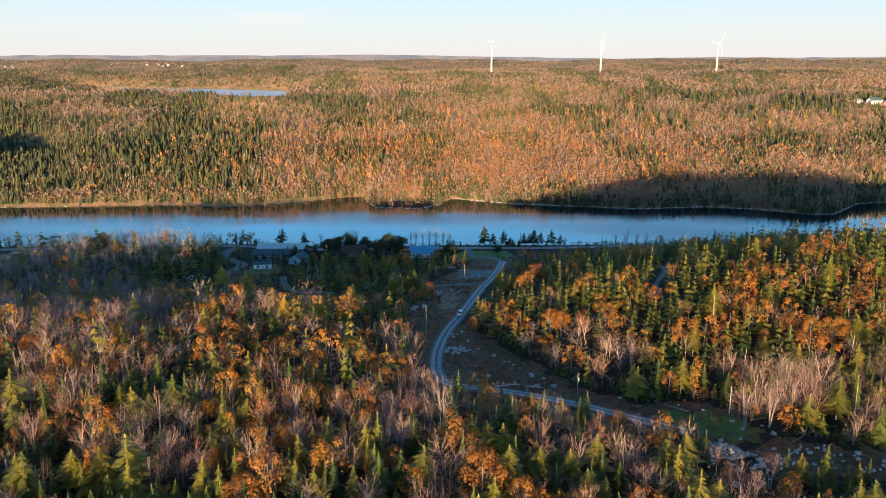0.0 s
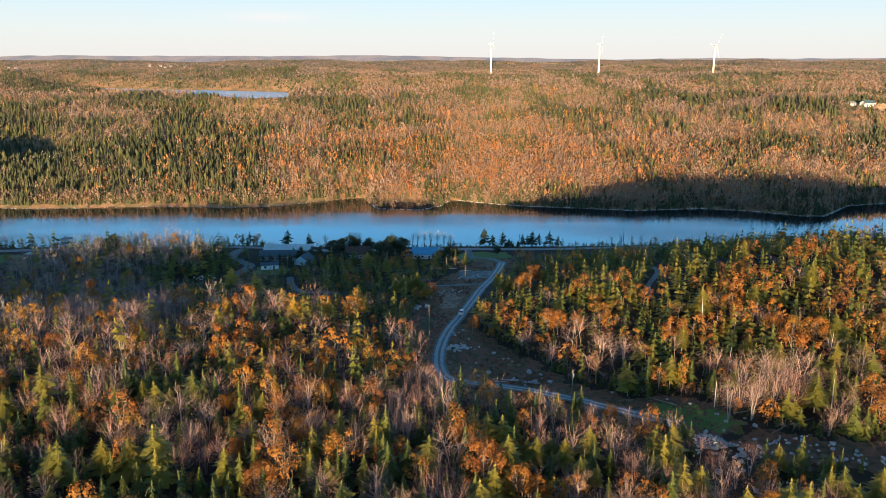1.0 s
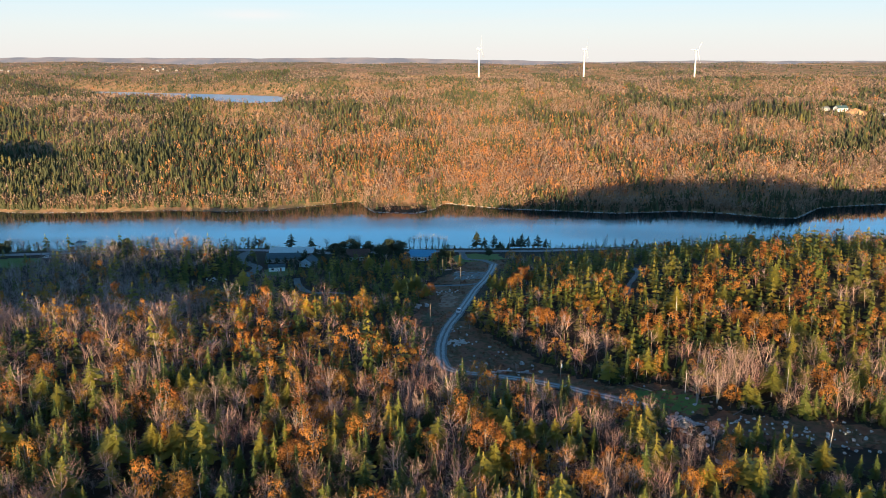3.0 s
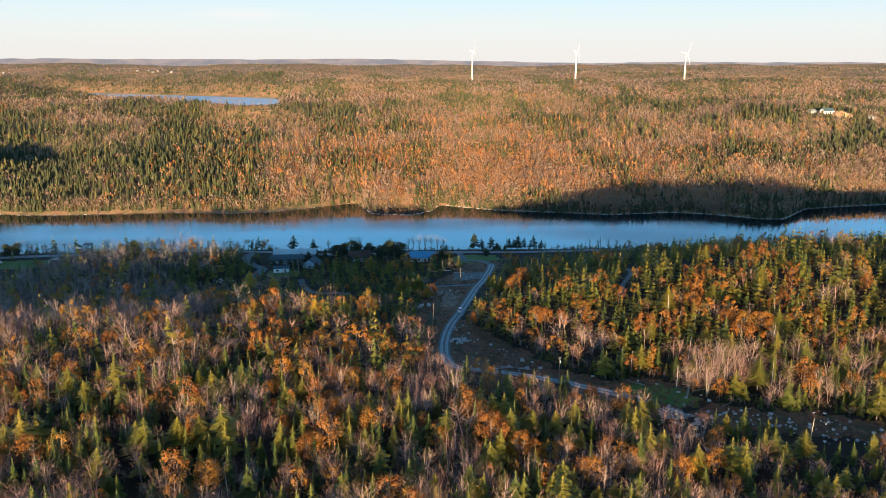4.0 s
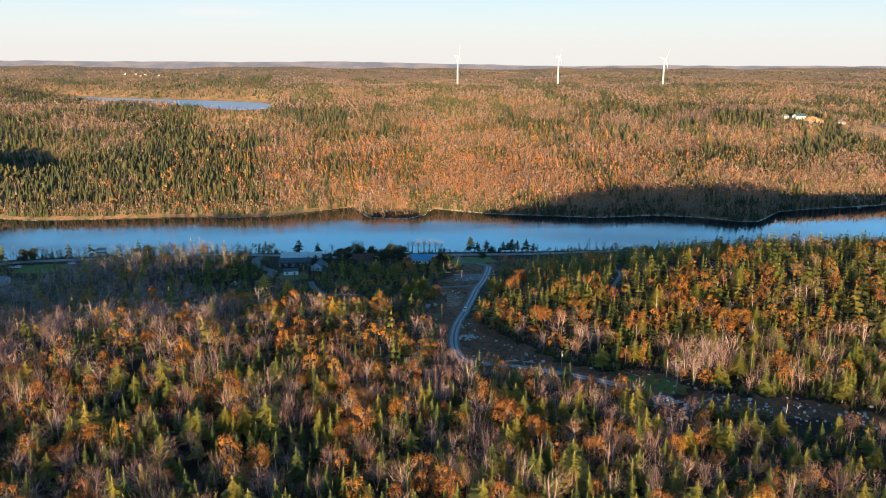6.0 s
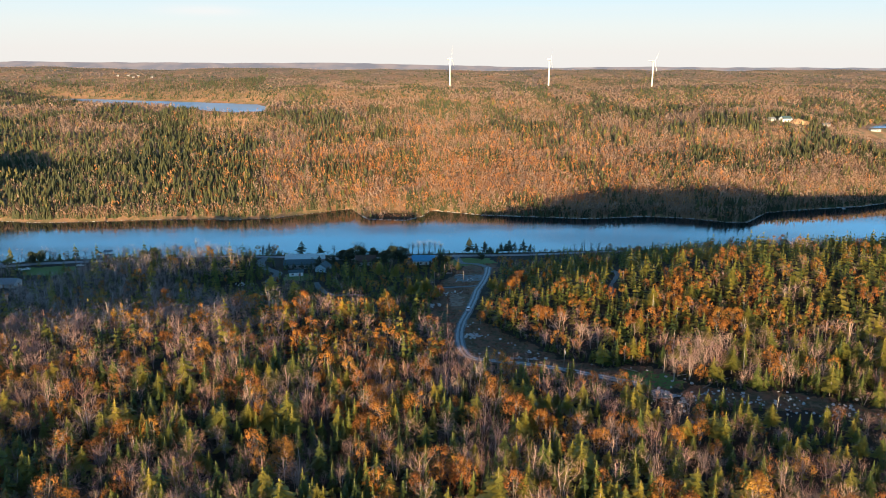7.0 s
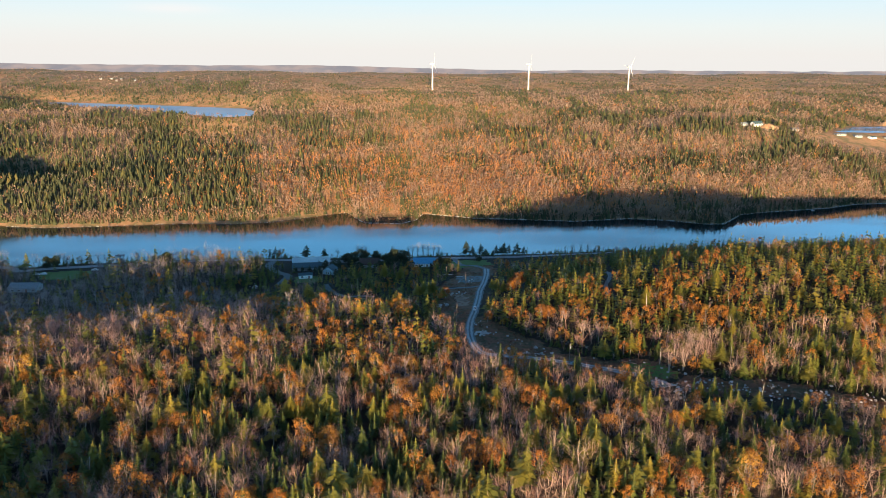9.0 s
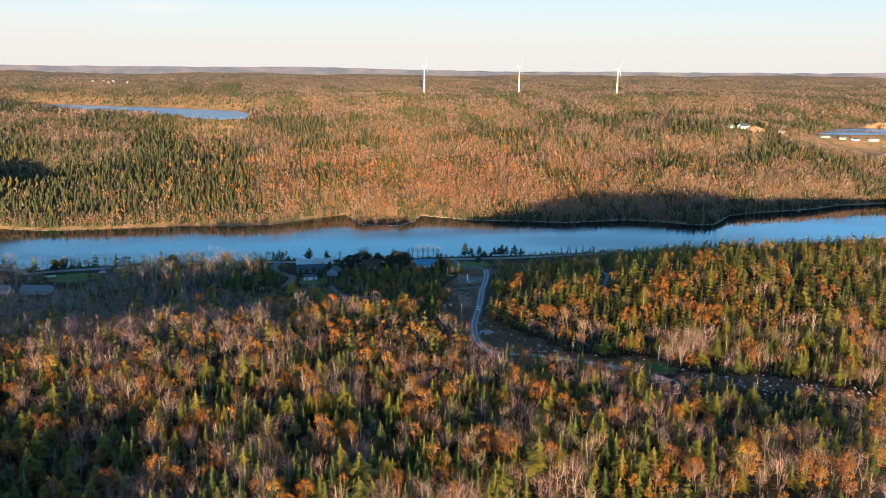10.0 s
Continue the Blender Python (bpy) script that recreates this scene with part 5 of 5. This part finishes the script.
MARKED["leafy"] += [(-39.0, 251.8, 5), (-27.3, 262.9, 4), (-63.0, 188.2, 6), (-61.5, 189.9, 6), (-131.1, 228.5, 7), (-120.6, 232.6, 5), (-133.5, 242.1, 5), (-101.5, 307.4, 6), (-91.8, 306.2, 4), (-87.0, 214.4, 8), (-98.2, 213.7, 6), (-70.7, 226.2, 8), (-52.7, 158.2, 7), (-19.9, 186.1, 6), (-31.8, 233.5, 6), (-128.3, 297.0, 5), (-192.3, 187.6, 8), (-179.7, 190.6, 8), (-172.6, 198.1, 7), (-205.8, 178.9, 8), (-142.6, 209.8, 7), (-133.4, 231.6, 6), (-130.8, 139.8, 9), (-158.0, 185.7, 6), (-138.7, 169.6, 7), (-161.5, 172.6, 7), (-183.9, 134.4, 7), (-69.1, 131.5, 11), (-44.0, 151.9, 7), (-92.6, 98.7, 7), (-83.2, 94.1, 8), (-52.4, 100.2, 8)]
MARKED["leafy"] += [(-53.6, 164.2, 6)]
MARKED["bare"] += [(-102.2, 174.0, 11), (-99.6, 184.2, 10), (-111.0, 230.5, 10), (-71.0, 164.7, 10), (-82.9, 164.6, 10), (-59.5, 157.7, 9), (-57.1, 162.0, 8), (-41.8, 157.0, 12), (-19.4, 174.1, 9), (-20.6, 160.0, 9), (-12.7, 189.8, 8), (-3.2, 181.8, 8), (-34.7, 242.6, 8), (77.3, 179.8, 12), (83.5, 179.5, 12), (90.8, 183.1, 12), (56.7, 215.6, 11), (35.9, 164.6, 10), (12.4, 179.6, 8), (48.4, 171.7, 8), (32.3, 174.1, 7), (51.7, 223.6, 10), (72.3, 151.7, 9), (63.3, 150.2, 7), (7.4, 202.2, 6), (24.3, 210.5, 6), (-15.6, 188.2, 8), (-7.5, 191.6, 7), (-8.1, 208.1, 6), (-42.7, 223.3, 8), (-58.2, 215.0, 8), (-56.7, 219.5, 8)]
MARKED["bare"] += [(-100.5, 160.2, 9), (-104.0, 104.8, 10), (-112.6, 134.9, 10), (-196.8, 181.0, 8), (-198.1, 212.2, 8), (-161.6, 191.6, 8), (-130.8, 206.8, 8), (68.9, 83.2, 9), (63.2, 99.5, 8), (66.7, 145.8, 8), (-50.1, 118.2, 9), (-33.2, 121.5, 10)]


def crowded(x, y):
    """Where a tree would stand in or before one that stands out."""
    near = np.zeros(x.shape, bool)
    for rows in MARKED.values():
        for tx, ty, high in rows:
            near |= (np.abs(x - tx) < 1.8 + 0.06 * high) & (y < ty + 2.0) & (y > ty - 6.5)
    return near


def woods(name, seed, x0, x1, y0, y1, step, level, far, tall, where, single=0, seen=True):
    """Plants a stretch of mixed woods; the first few of each kind stand as trees of their own."""
    rng = np.random.RandomState(seed)
    x, y = scatter(rng, x0, x1, y0, y1, step)
    ok = (in_reach(x, y) | (not seen)) & free(x, y) & ~(far & (x < -95) & (y < np.interp(x, FAR_X, FAR_Y) + 4))
    if not far:
        ok &= ~crowded(x, y)
    else:
        ok &= ~on_spit(x, y)
    if where is not None:
        ok &= where(x, y)
    x, y = x[ok], y[ok]
    p = np.stack(shares(x, y, far))
    p = np.cumsum(p / p.sum(0), 0)
    u = rng.uniform(0, 1, len(x))
    kind = (u[None] > p).sum(0).clip(0, 3)
    for k, key in enumerate(("spruce", "pine", "bare", "leafy")):
        w = np.where(kind == k)[0]
        if not len(w):
            continue
        size = {"spruce": 0.95, "pine": 1.1, "bare": 1.0, "leafy": 0.94}[key]
        if far:
            size = {"spruce": 0.88, "pine": 0.86, "bare": 0.76, "leafy": 0.8}[key]
        high = tall * size * np.clip(rng.normal(1.0, 0.3, len(w)), 0.4, 1.8)
        if not far:
            high *= 1 - 0.3 * np.clip((y[w] - 310) / 50, 0, 1) * np.clip((60 - x[w]) / 30, 0, 1) * np.clip((x[w] + 125) / 30, 0, 1)
            high *= 1 - 0.1 * bell(x[w], y[w], 45, 172, 40, 40, 30, 25) - 0.4 * bell(x[w], y[w], -62, 315, 18, 18, 14, 8) - 0.12 * np.clip((-x[w] - 195) / 25, 0, 1) * np.clip((y[w] - 355) / 30, 0, 1) - 0.06 * bell(x[w], y[w], -155, 402, 40, 30, 20, 20) - 0.6 * bell(x[w], y[w], -256, 366, 22, 18, 18, 22)
            high *= 1 - 0.4 * bell(x[w], y[w], 122, 128, 36, 40, 16, 14)
            high *= 1 - 0.2 * bell(x[w], y[w], 95, 290, 60, 160, 60, 80)
            high *= 1 - 0.28 * bell(x[w], y[w], 20, 300, 12, 16, 34, 34) - 0.55 * bell(x[w], y[w], -118, 346, 15, 14, 16, 14) - 0.4 * bell(x[w], y[w], -56, 316, 16, 14, 10, 10) - 0.25 * bell(x[w], y[w], -26, 300, 22, 14, 34, 34)
            high *= 1 - 0.55 * np.clip((y[w] - 350) / 40, 0, 1) * np.clip((x[w] - 35) / 20, 0, 1)
        high *= (1 - 0.64 * np.clip((y[w] - 860) / 330, 0, 1)) * (1 - 0.35 * np.clip((y[w] - 1450) / 100, 0, 1))
        wide = rng.uniform(0.8, 1.25, len(w)) * (1 + 0.9 * np.clip((y[w] - 860) / 330, 0, 1))
        tone = rng.uniform(0, 1, len(w))
        tone = tone * 0.4 + 0.6 * np.clip(0.5 + 0.9 * rumple(x[w], y[w], 55, 31 + k), 0, 1) if far else tone * 0.75 + 0.25 * (0.5 + 0.5 * rumple(x[w], y[w], 40, 31 + k))
        order = np.argsort(np.hypot(x[w], y[w] - 30)) if single else np.arange(len(w))
        n = min(single, len(w))
        if n:
            singles(key, x[w][order[:n]], y[w][order[:n]], high[order[:n]], wide[order[:n]], rng, 0)
        r = order[n:]
        if key == "bare" and name == "middle":
            pale = (x[w][r] < -95 - 20 * rumple(x[w][r], y[w][r], 30, 9)) & (y[w][r] > 262)
            g, r = r[pale], r[~pale]
            planted("bare_woods", key, level, x[w][g], y[w][g], high[g], wide[g], tone[g], "leafless silver-grey broadleaf trees on the lakeside knoll", rng, GREY_TWIG)
        if len(r):
            planted(key + "_woods", key, level, x[w][r], y[w][r], high[r], wide[r], tone[r], {"spruce": "dark green spruces in dense autumn woods", "pine": "yellow-green conifers scattered through the woods", "bare": "leafless grey-brown broadleaf trees in dense woods", "leafy": "orange and rusty autumn trees in the woods"}[key] + where_words[name], rng)


def split_shape(shape, name, skin):
    v, f, m = shape
    out = []
    for k, mat_one in ((0, BARK), (1, skin)):
        g = f[m == k]
        if not len(g):
            out.append(None)
            continue
        used, inv = np.unique(g, return_inverse=True)
        out.append(mesh_from(name + ("_trunk", "_crown")[k], v[used], inv.reshape(-1, 3), [mat_one], None, np.zeros(len(used))))
    return out


def singles(key, x, y, high, wide, rng, level):
    """Trees of their own: each an Empty at its foot with trunk and crown."""
    meshes = [split_shape(s, key, SKIN[key]) for s in KINDS[key][level]]
    z = ground_at(x, y) - 0.1
    for k in range(len(x)):
        tree = new({"spruce": "spruce_tree", "pine": "conifer_tree", "bare": "bare_tree", "leafy": "autumn_tree"}[key])
        tree.matrix_world = Matrix.LocRotScale((x[k], y[k], z[k]), Euler((0, 0, rng.uniform(0, 6.283))), (high[k] * wide[k], high[k] * wide[k], high[k]))
        trunk, crown = meshes[rng.randint(len(meshes))]
        part("trunk", trunk, tree)
        part("crown", crown, tree)
        tagged(tree, *WORDS[key], group="trees of the near woods")


where_words = {"front": " near the flight", "middle": " between road and lake", "bank": " on the far lakeside", "slope": " on the far hillside", "upland": " on the distant upland", "ridge": " on the distant ridge", "rear": " out of view under the flight"}
woods("front", 1, -330, 260, 84, 205, 3.8, 0, False, 8.6, None, 170)
woods("middle", 2, -400, 420, 205, 446, 4.05, 1, False, 8.6, None)
# woods out of view below; this first strip shades the trees ahead
woods("rear", 3, -260, 200, 20, 84, 5.2, 1, False, 7.0, None)
woods("rear", 8, -230, 130, -230, 20, 6.0, 2, False, 7.2, None, 0, False)
woods("bank", 4, -620, 700, 530, 760, 3.8, 2, True, 7.6, lambda x, y: y > np.interp(x, FAR_X, FAR_Y))
woods("slope", 5, -900, 1100, 760, 1000, 4.8, 2, True, 7.4, None)
woods("upland", 6, -1100, 1300, 1000, 1300, 5.5, 3, True, 7.0, None)
woods("ridge", 7, -1400, 1600, 1300, 1770, 9.6, 3, True, 7.5, None)

rng = np.random.RandomState(16)
for key, rows in MARKED.items():
    mx, my, mh = (np.array(v, float) for v in zip(*rows))
    singles(key, mx, my, mh * rng.uniform(0.97, 1.05, len(mh)), rng.uniform(1.0, 1.3, len(mh)) * {"leafy": 1.1, "bare": 0.9}.get(key, 1.0), rng, -1)

# a dense edge of conifers and brush along the far waterline
rng = np.random.RandomState(14)
ex = rng.uniform(-420, 560, 2600)
ey = np.interp(ex, FAR_X, FAR_Y) + 0.8 + 3.4 * (ex < -95) + rng.uniform(0, 1, len(ex)) ** 1.5 * 13
keep = ~on_spit(ex, ey) | (rng.uniform(0, 1, len(ex)) < 0.12)
ex, ey = ex[keep], ey[keep]
first = rng.uniform(0, 1, len(ex)) < 0.45 + 0.35 * rumple(ex, ey, 60, 4)
for key, w in (("spruce", first), ("bare", ~first)):
    n = w.sum()
    planted(key + "_shore", key, 2, ex[w], ey[w], rng.uniform(3.0, 8.0, n), rng.uniform(0.9, 1.4, n), rng.uniform(0, 1, n), "dense low " + ("spruces" if key == "spruce" else "leafless brush") + " along the far waterline", rng)

# spruces on the banks of the upper pond
rng = np.random.RandomState(23)
px = np.concatenate([rng.uniform(-350, -170, 800), rng.uniform(-660, -500, 500), rng.uniform(-740, -240, 1400)])
py = np.concatenate([rng.uniform(885, 985, 800), rng.uniform(1070, 1230, 500), rng.uniform(1130, 1330, 1400)])
bank = (shore_off(POND, px, py) > 3) & ~((shore_off(POND, px, py) < 12) & inside(POND, px, py + 18))
px, py = px[bank], py[bank]
planted("spruce_pondside", "spruce", 2, px, py, rng.uniform(3.0, 6.5, len(px)), rng.uniform(0.9, 1.3, len(px)), rng.uniform(0, 1, len(px)), "dark spruces on the banks of the upper pond", rng)

# brush along the near waterline
rng = np.random.RandomState(15)
ex = rng.uniform(-330, 150, 900)
ey = np.interp(ex, NEAR_X, NEAR_Y) - rng.uniform(1, 8.5, len(ex))
first = rng.uniform(0, 1, len(ex)) < 0.35
for key, w in (("spruce", first), ("bare", ~first)):
    n = w.sum()
    planted(key + "_waterside", key, 1, ex[w], ey[w], rng.uniform(0.8, 3.0, n) * (1 + 0.6 * (rumple(ex[w], ey[w], 40, 6) > 0.5)), rng.uniform(1.1, 1.9, n), rng.uniform(0, 1, n), "low " + ("spruces" if key == "spruce" else "leafless bushes") + " along the near waterline", rng)

# young spruces and brush close the edge of the woods along the cleared lots
rng = np.random.RandomState(27)
ex, ey = scatter(rng, -24, 170, 130, 350, 1.9)
gap = np.full(ex.shape, 1e9)
clear_of = np.ones(ex.shape, bool)
for poly in CLEAR:
    gap = np.minimum(gap, off_line(poly + poly[:1], ex, ey))
    clear_of &= ~inside(poly, ex, ey)
edge = clear_of & free(ex, ey) & (gap < 5.5) & (rng.uniform(0, 1, len(ex)) < 0.6)
ex, ey = ex[edge], ey[edge]
first = rng.uniform(0, 1, len(ex)) < 0.7
for key, w in (("spruce", first), ("bare", ~first)):
    n = w.sum()
    planted(key + "_edge", key, 1, ex[w], ey[w], rng.uniform(1.4, 4.6, n), rng.uniform(1.0, 1.5, n), rng.uniform(0, 1, n), ("young dark spruces" if key == "spruce" else "low leafless bushes") + " along the edge of the cleared lot", rng)

# dark low brush on the spit
rng = np.random.RandomState(19)
sx, sy = scatter(rng, -62, 20, 545, 600, 1.6)
low = on_spit(sx, sy) & (rumple(sx, sy, 9, 2) > -0.5) & (sy > np.interp(sx, FAR_X, FAR_Y) + 0.8)
sx, sy = sx[low], sy[low]
planted("scrub_spit", "scrub", 1, sx, sy, rng.uniform(0.4, 1.3, len(sx)), rng.uniform(0.9, 1.4, len(sx)), rng.uniform(0, 1, len(sx)), "low dark brush on a flat spit in the lake", rng)

# dead silver trees: a bleached stem with stubs of branches
SNAG = material("bleached_dead_wood", [(0.46, 0.41, 0.36), (0.58, 0.52, 0.46), (0.38, 0.33, 0.29)], 0.9, 0.6, 6.0, 0.3, 6.0)


def snag(x, y, high, seed):
    rng = np.random.RandomState(seed)
    tree = new("dead_tree")
    tree.matrix_world = pose(x, y, float(ground_at(x, y)) - 0.1, rng.uniform(-4, 4), rng.uniform(-5, 5), rng.uniform(0, 360))
    bend = rng.uniform(-0.3, 0.3, 2)
    path = [(0, 0, -0.3), (bend[0] * 0.5, bend[1] * 0.5, high * 0.5), (bend[0], bend[1], high)]
    v, f = tube(path, [0.17, 0.11, 0.035], 6)
    part("trunk", mesh_from("trunk", v, f, [SNAG], smooth=True), tree, "bleached bare stem")
    for k in range(9):
        u = rng.uniform(0.35, 0.97)
        a, ln = 2.4 * k + rng.uniform(-0.5, 0.5), (1.25 - u) * rng.uniform(0.7, 1.6)
        p = Vector((bend[0] * u, bend[1] * u, high * u))
        q = p + Vector((math.cos(a) * ln, math.sin(a) * ln, rng.uniform(-0.15, 0.5) * ln))
        part("branch", rod("branch", SNAG, p, q, 0.035, 0.01, 4), tree)
    return tagged(tree, "dead silver-grey tree with broken branch stubs", "dead tree", "dead trees")


for k, (x, y, high) in enumerate([(-100, 158, 8), (-43, 149, 6), (89, 239, 10), (76, 187, 8), (86, 205, 9), (23, 176, 7), (-8, 178, 7), (-13, 186, 7), (33, 155, 6), (-26, 190, 6), (-88, 215, 7), (107, 183, 9), (96, 228, 9), (118, 208, 10), (64, 201, 8), (-64, 133, 7), (-118, 141, 8), (20, 128, 7), (104, 150, 8), (-150, 128, 8), (-30, 110, 7), (130, 233, 9)]):
    snag(x, y, high, 300 + k)

# low scrub over the cleared lots
rng = np.random.RandomState(9)
sx, sy = scatter(rng, -16, 165, 132, 400, 1.7)
bare_lot = np.zeros(sx.shape, bool)
for poly in CLEAR:
    bare_lot |= inside(poly, sx, sy)
bare_lot &= ~inside([(6, 364), (25, 363), (27, 356), (23, 347), (8, 346)], sx, sy) & ~inside([(0.5, 318), (7, 308), (6, 290), (-2, 289)], sx, sy) & (off_line(ROAD, sx, sy) > 3.2) & (off_line(SIDE, sx, sy) > 2.5) & (off_line(LANE, sx, sy) > 2.8) & (rumple(sx, sy, 14, 3) > -0.15)
sx, sy = sx[bare_lot], sy[bare_lot]
planted("scrub_clearing", "scrub", 1, sx, sy, rng.uniform(0.35, 1.1, len(sx)), rng.uniform(0.8, 1.3, len(sx)), rng.uniform(0, 1, len(sx)), "low rusty-brown scrub over cleared stony ground", rng)

# single trees along the near shore and among the houses
DARK = material("dark_evergreen", [(0.020, 0.032, 0.014), (0.035, 0.05, 0.018), (0.028, 0.04, 0.018)], 0.75, 2.0, tone=True)
lone = np.random.RandomState(12)


def lone_trees(key, skin, rows, label, category, name):
    for x, y, high, wide in rows:
        trunk, crown = split_shape(KINDS[key][0][lone.randint(len(KINDS[key][0]))], key, skin)
        tree = new(name)
        tree.matrix_world = Matrix.LocRotScale((x, y, float(ground_at(x, y)) - 0.1), Euler((0, 0, lone.uniform(0, 6.283))), (high * wide, high * wide, high))
        part("trunk", trunk, tree)
        part("crown", crown, tree)
        tagged(tree, label, category, group="trees along the near shore")


lone_trees("dome", DARK, [(-190, 417, 10.5, 1.0), (-196, 414, 8, 1.0), (-272, 424, 9, 1.0), (-267, 424, 9, 1.0)], "broad dark evergreen on the wooded knoll by the lake", "evergreen", "evergreen_tree")
lone_trees("pine", PINE, [(-284, 420, 13, 0.9), (-239, 392, 9, 0.8)], "tall yellow-green conifer beside the lakeside lawn", "conifer", "conifer_tree")
lone_trees("pine", LARCH, [(-101.8, 340.7, 11.5, 1.35), (-87.7, 327.8, 10.5, 1.35), (-64.4, 276.9, 11.5, 1.35), (-56.7, 261.2, 11.5, 1.35), (-35.9, 291.6, 10.5, 1.35), (-82.6, 251.2, 11.5, 1.35), (-83.9, 267.7, 9.5, 1.35), (-31.5, 276, 9, 1.3), (-45, 268, 9, 1.3)], "golden larch rising above the autumn woods", "larch", "larch_tree")
lone_trees("pine", DARK, [(-94.5, 440, 11, 1.3), (-82, 440, 9, 1.1), (-117, 438, 10, 0.9), (-121, 436, 8.5, 0.9), (24, 434, 13, 1.1), (29, 436, 8.5, 1.1), (35, 434, 10.5, 1.1), (39, 433, 6, 1.2), (47, 433, 9, 1.1), (50, 434, 8, 1.1), (53, 433, 11, 1.1), (57, 434, 9, 1.2), (63, 434, 10.5, 1.2), (68, 432, 7.5, 1.2)], "dark spruce standing alone on the lakeshore", "spruce", "spruce_tree")
lone_trees("pine", DARK, [(-74, 404, 8, 1.8), (-66, 400, 6, 1.8), (-79, 398, 9, 1.6), (-84, 402, 7, 1.6), (-60, 403, 6, 1.3), (-55, 405, 5, 1.3), (-44, 400, 6.5, 1.3), (-38, 399, 5, 1.3), (-27, 401, 6, 1.3), (-21, 399, 5, 1.3), (-14, 398, 4, 1.3), (-6, 398, 4.5, 1.3), (-124, 399, 8, 1.2), (-127, 404, 9, 1.2), (-86, 389, 6, 1.5), (-70, 408, 8, 1.4), (-83, 386, 7.5, 1.5), (-69, 386, 6.5, 1.5), (-66, 392, 7, 1.4), (-72, 380, 6, 1.5), (-84, 378, 5.5, 1.4), (-62, 382, 6, 1.5), (-57, 388, 6.5, 1.4), (-112, 393, 4.5, 1.4), (-108, 394, 3.6, 1.5), (-99, 393, 4.2, 1.5), (-95, 392, 5, 1.4), (-90, 393, 5.5, 1.4)], "dark spruce standing between the lakeside houses", "spruce", "spruce_tree")
# bark-dark crowns paint in the shade these shore trees stand in
lone_trees("shore_bare", BARK, [(-57, 439, 11.5, 0.95), (-54, 440, 11, 0.95), (-51, 439, 10.5, 0.95), (-72, 439, 8.5, 0.95), (-31, 438, 10, 1.0), (-19, 440, 9.5, 0.95), (-16, 440, 10.5, 0.95), (-12, 440, 11, 0.95), (-8, 439, 11, 0.95), (-4, 440, 10.8, 0.95), (0, 439, 10.2, 0.95), (4, 440, 9, 0.95), (100, 432, 7, 1.1), (106, 433, 7.5, 1.1), (112, 432, 7, 1.1), (118, 433, 7, 1.1), (126, 432, 6.5, 1.1), (-230, 436, 6, 1.2), (-215, 437, 6, 1.2), (-186, 435, 8, 1.1), (-181, 436, 8, 1.1), (-158, 432, 11, 1.0), (-152, 431, 10, 1.0), (-300, 418, 8, 1.2), (-292, 408, 9, 1.2)], "tall leafless tree with shade-darkened twigs on the lakeshore", "bare tree", "bare_tree")
lone_trees("dome", DARK, [(-66, 421, 8, 1.1), (-60, 419, 10, 1.2), (-52, 421, 10.5, 1.2), (-44, 420, 9.5, 1.1), (-36, 413, 9.5, 1.2), (-31, 416, 11, 1.2), (-25, 413, 10.5, 1.2), (-32, 407, 8.5, 1.1), (2, 410, 6, 1.2), (6, 405, 6, 1.2), (-62, 411, 7, 1.1), (-2, 398, 6, 1.1), (-20, 402, 5, 1.2), (-40, 404, 6, 1.2), (-56, 402, 6, 1.2), (30, 410, 5, 1.2)], "broad dark evergreen beside the lakeside houses", "evergreen", "evergreen_tree")
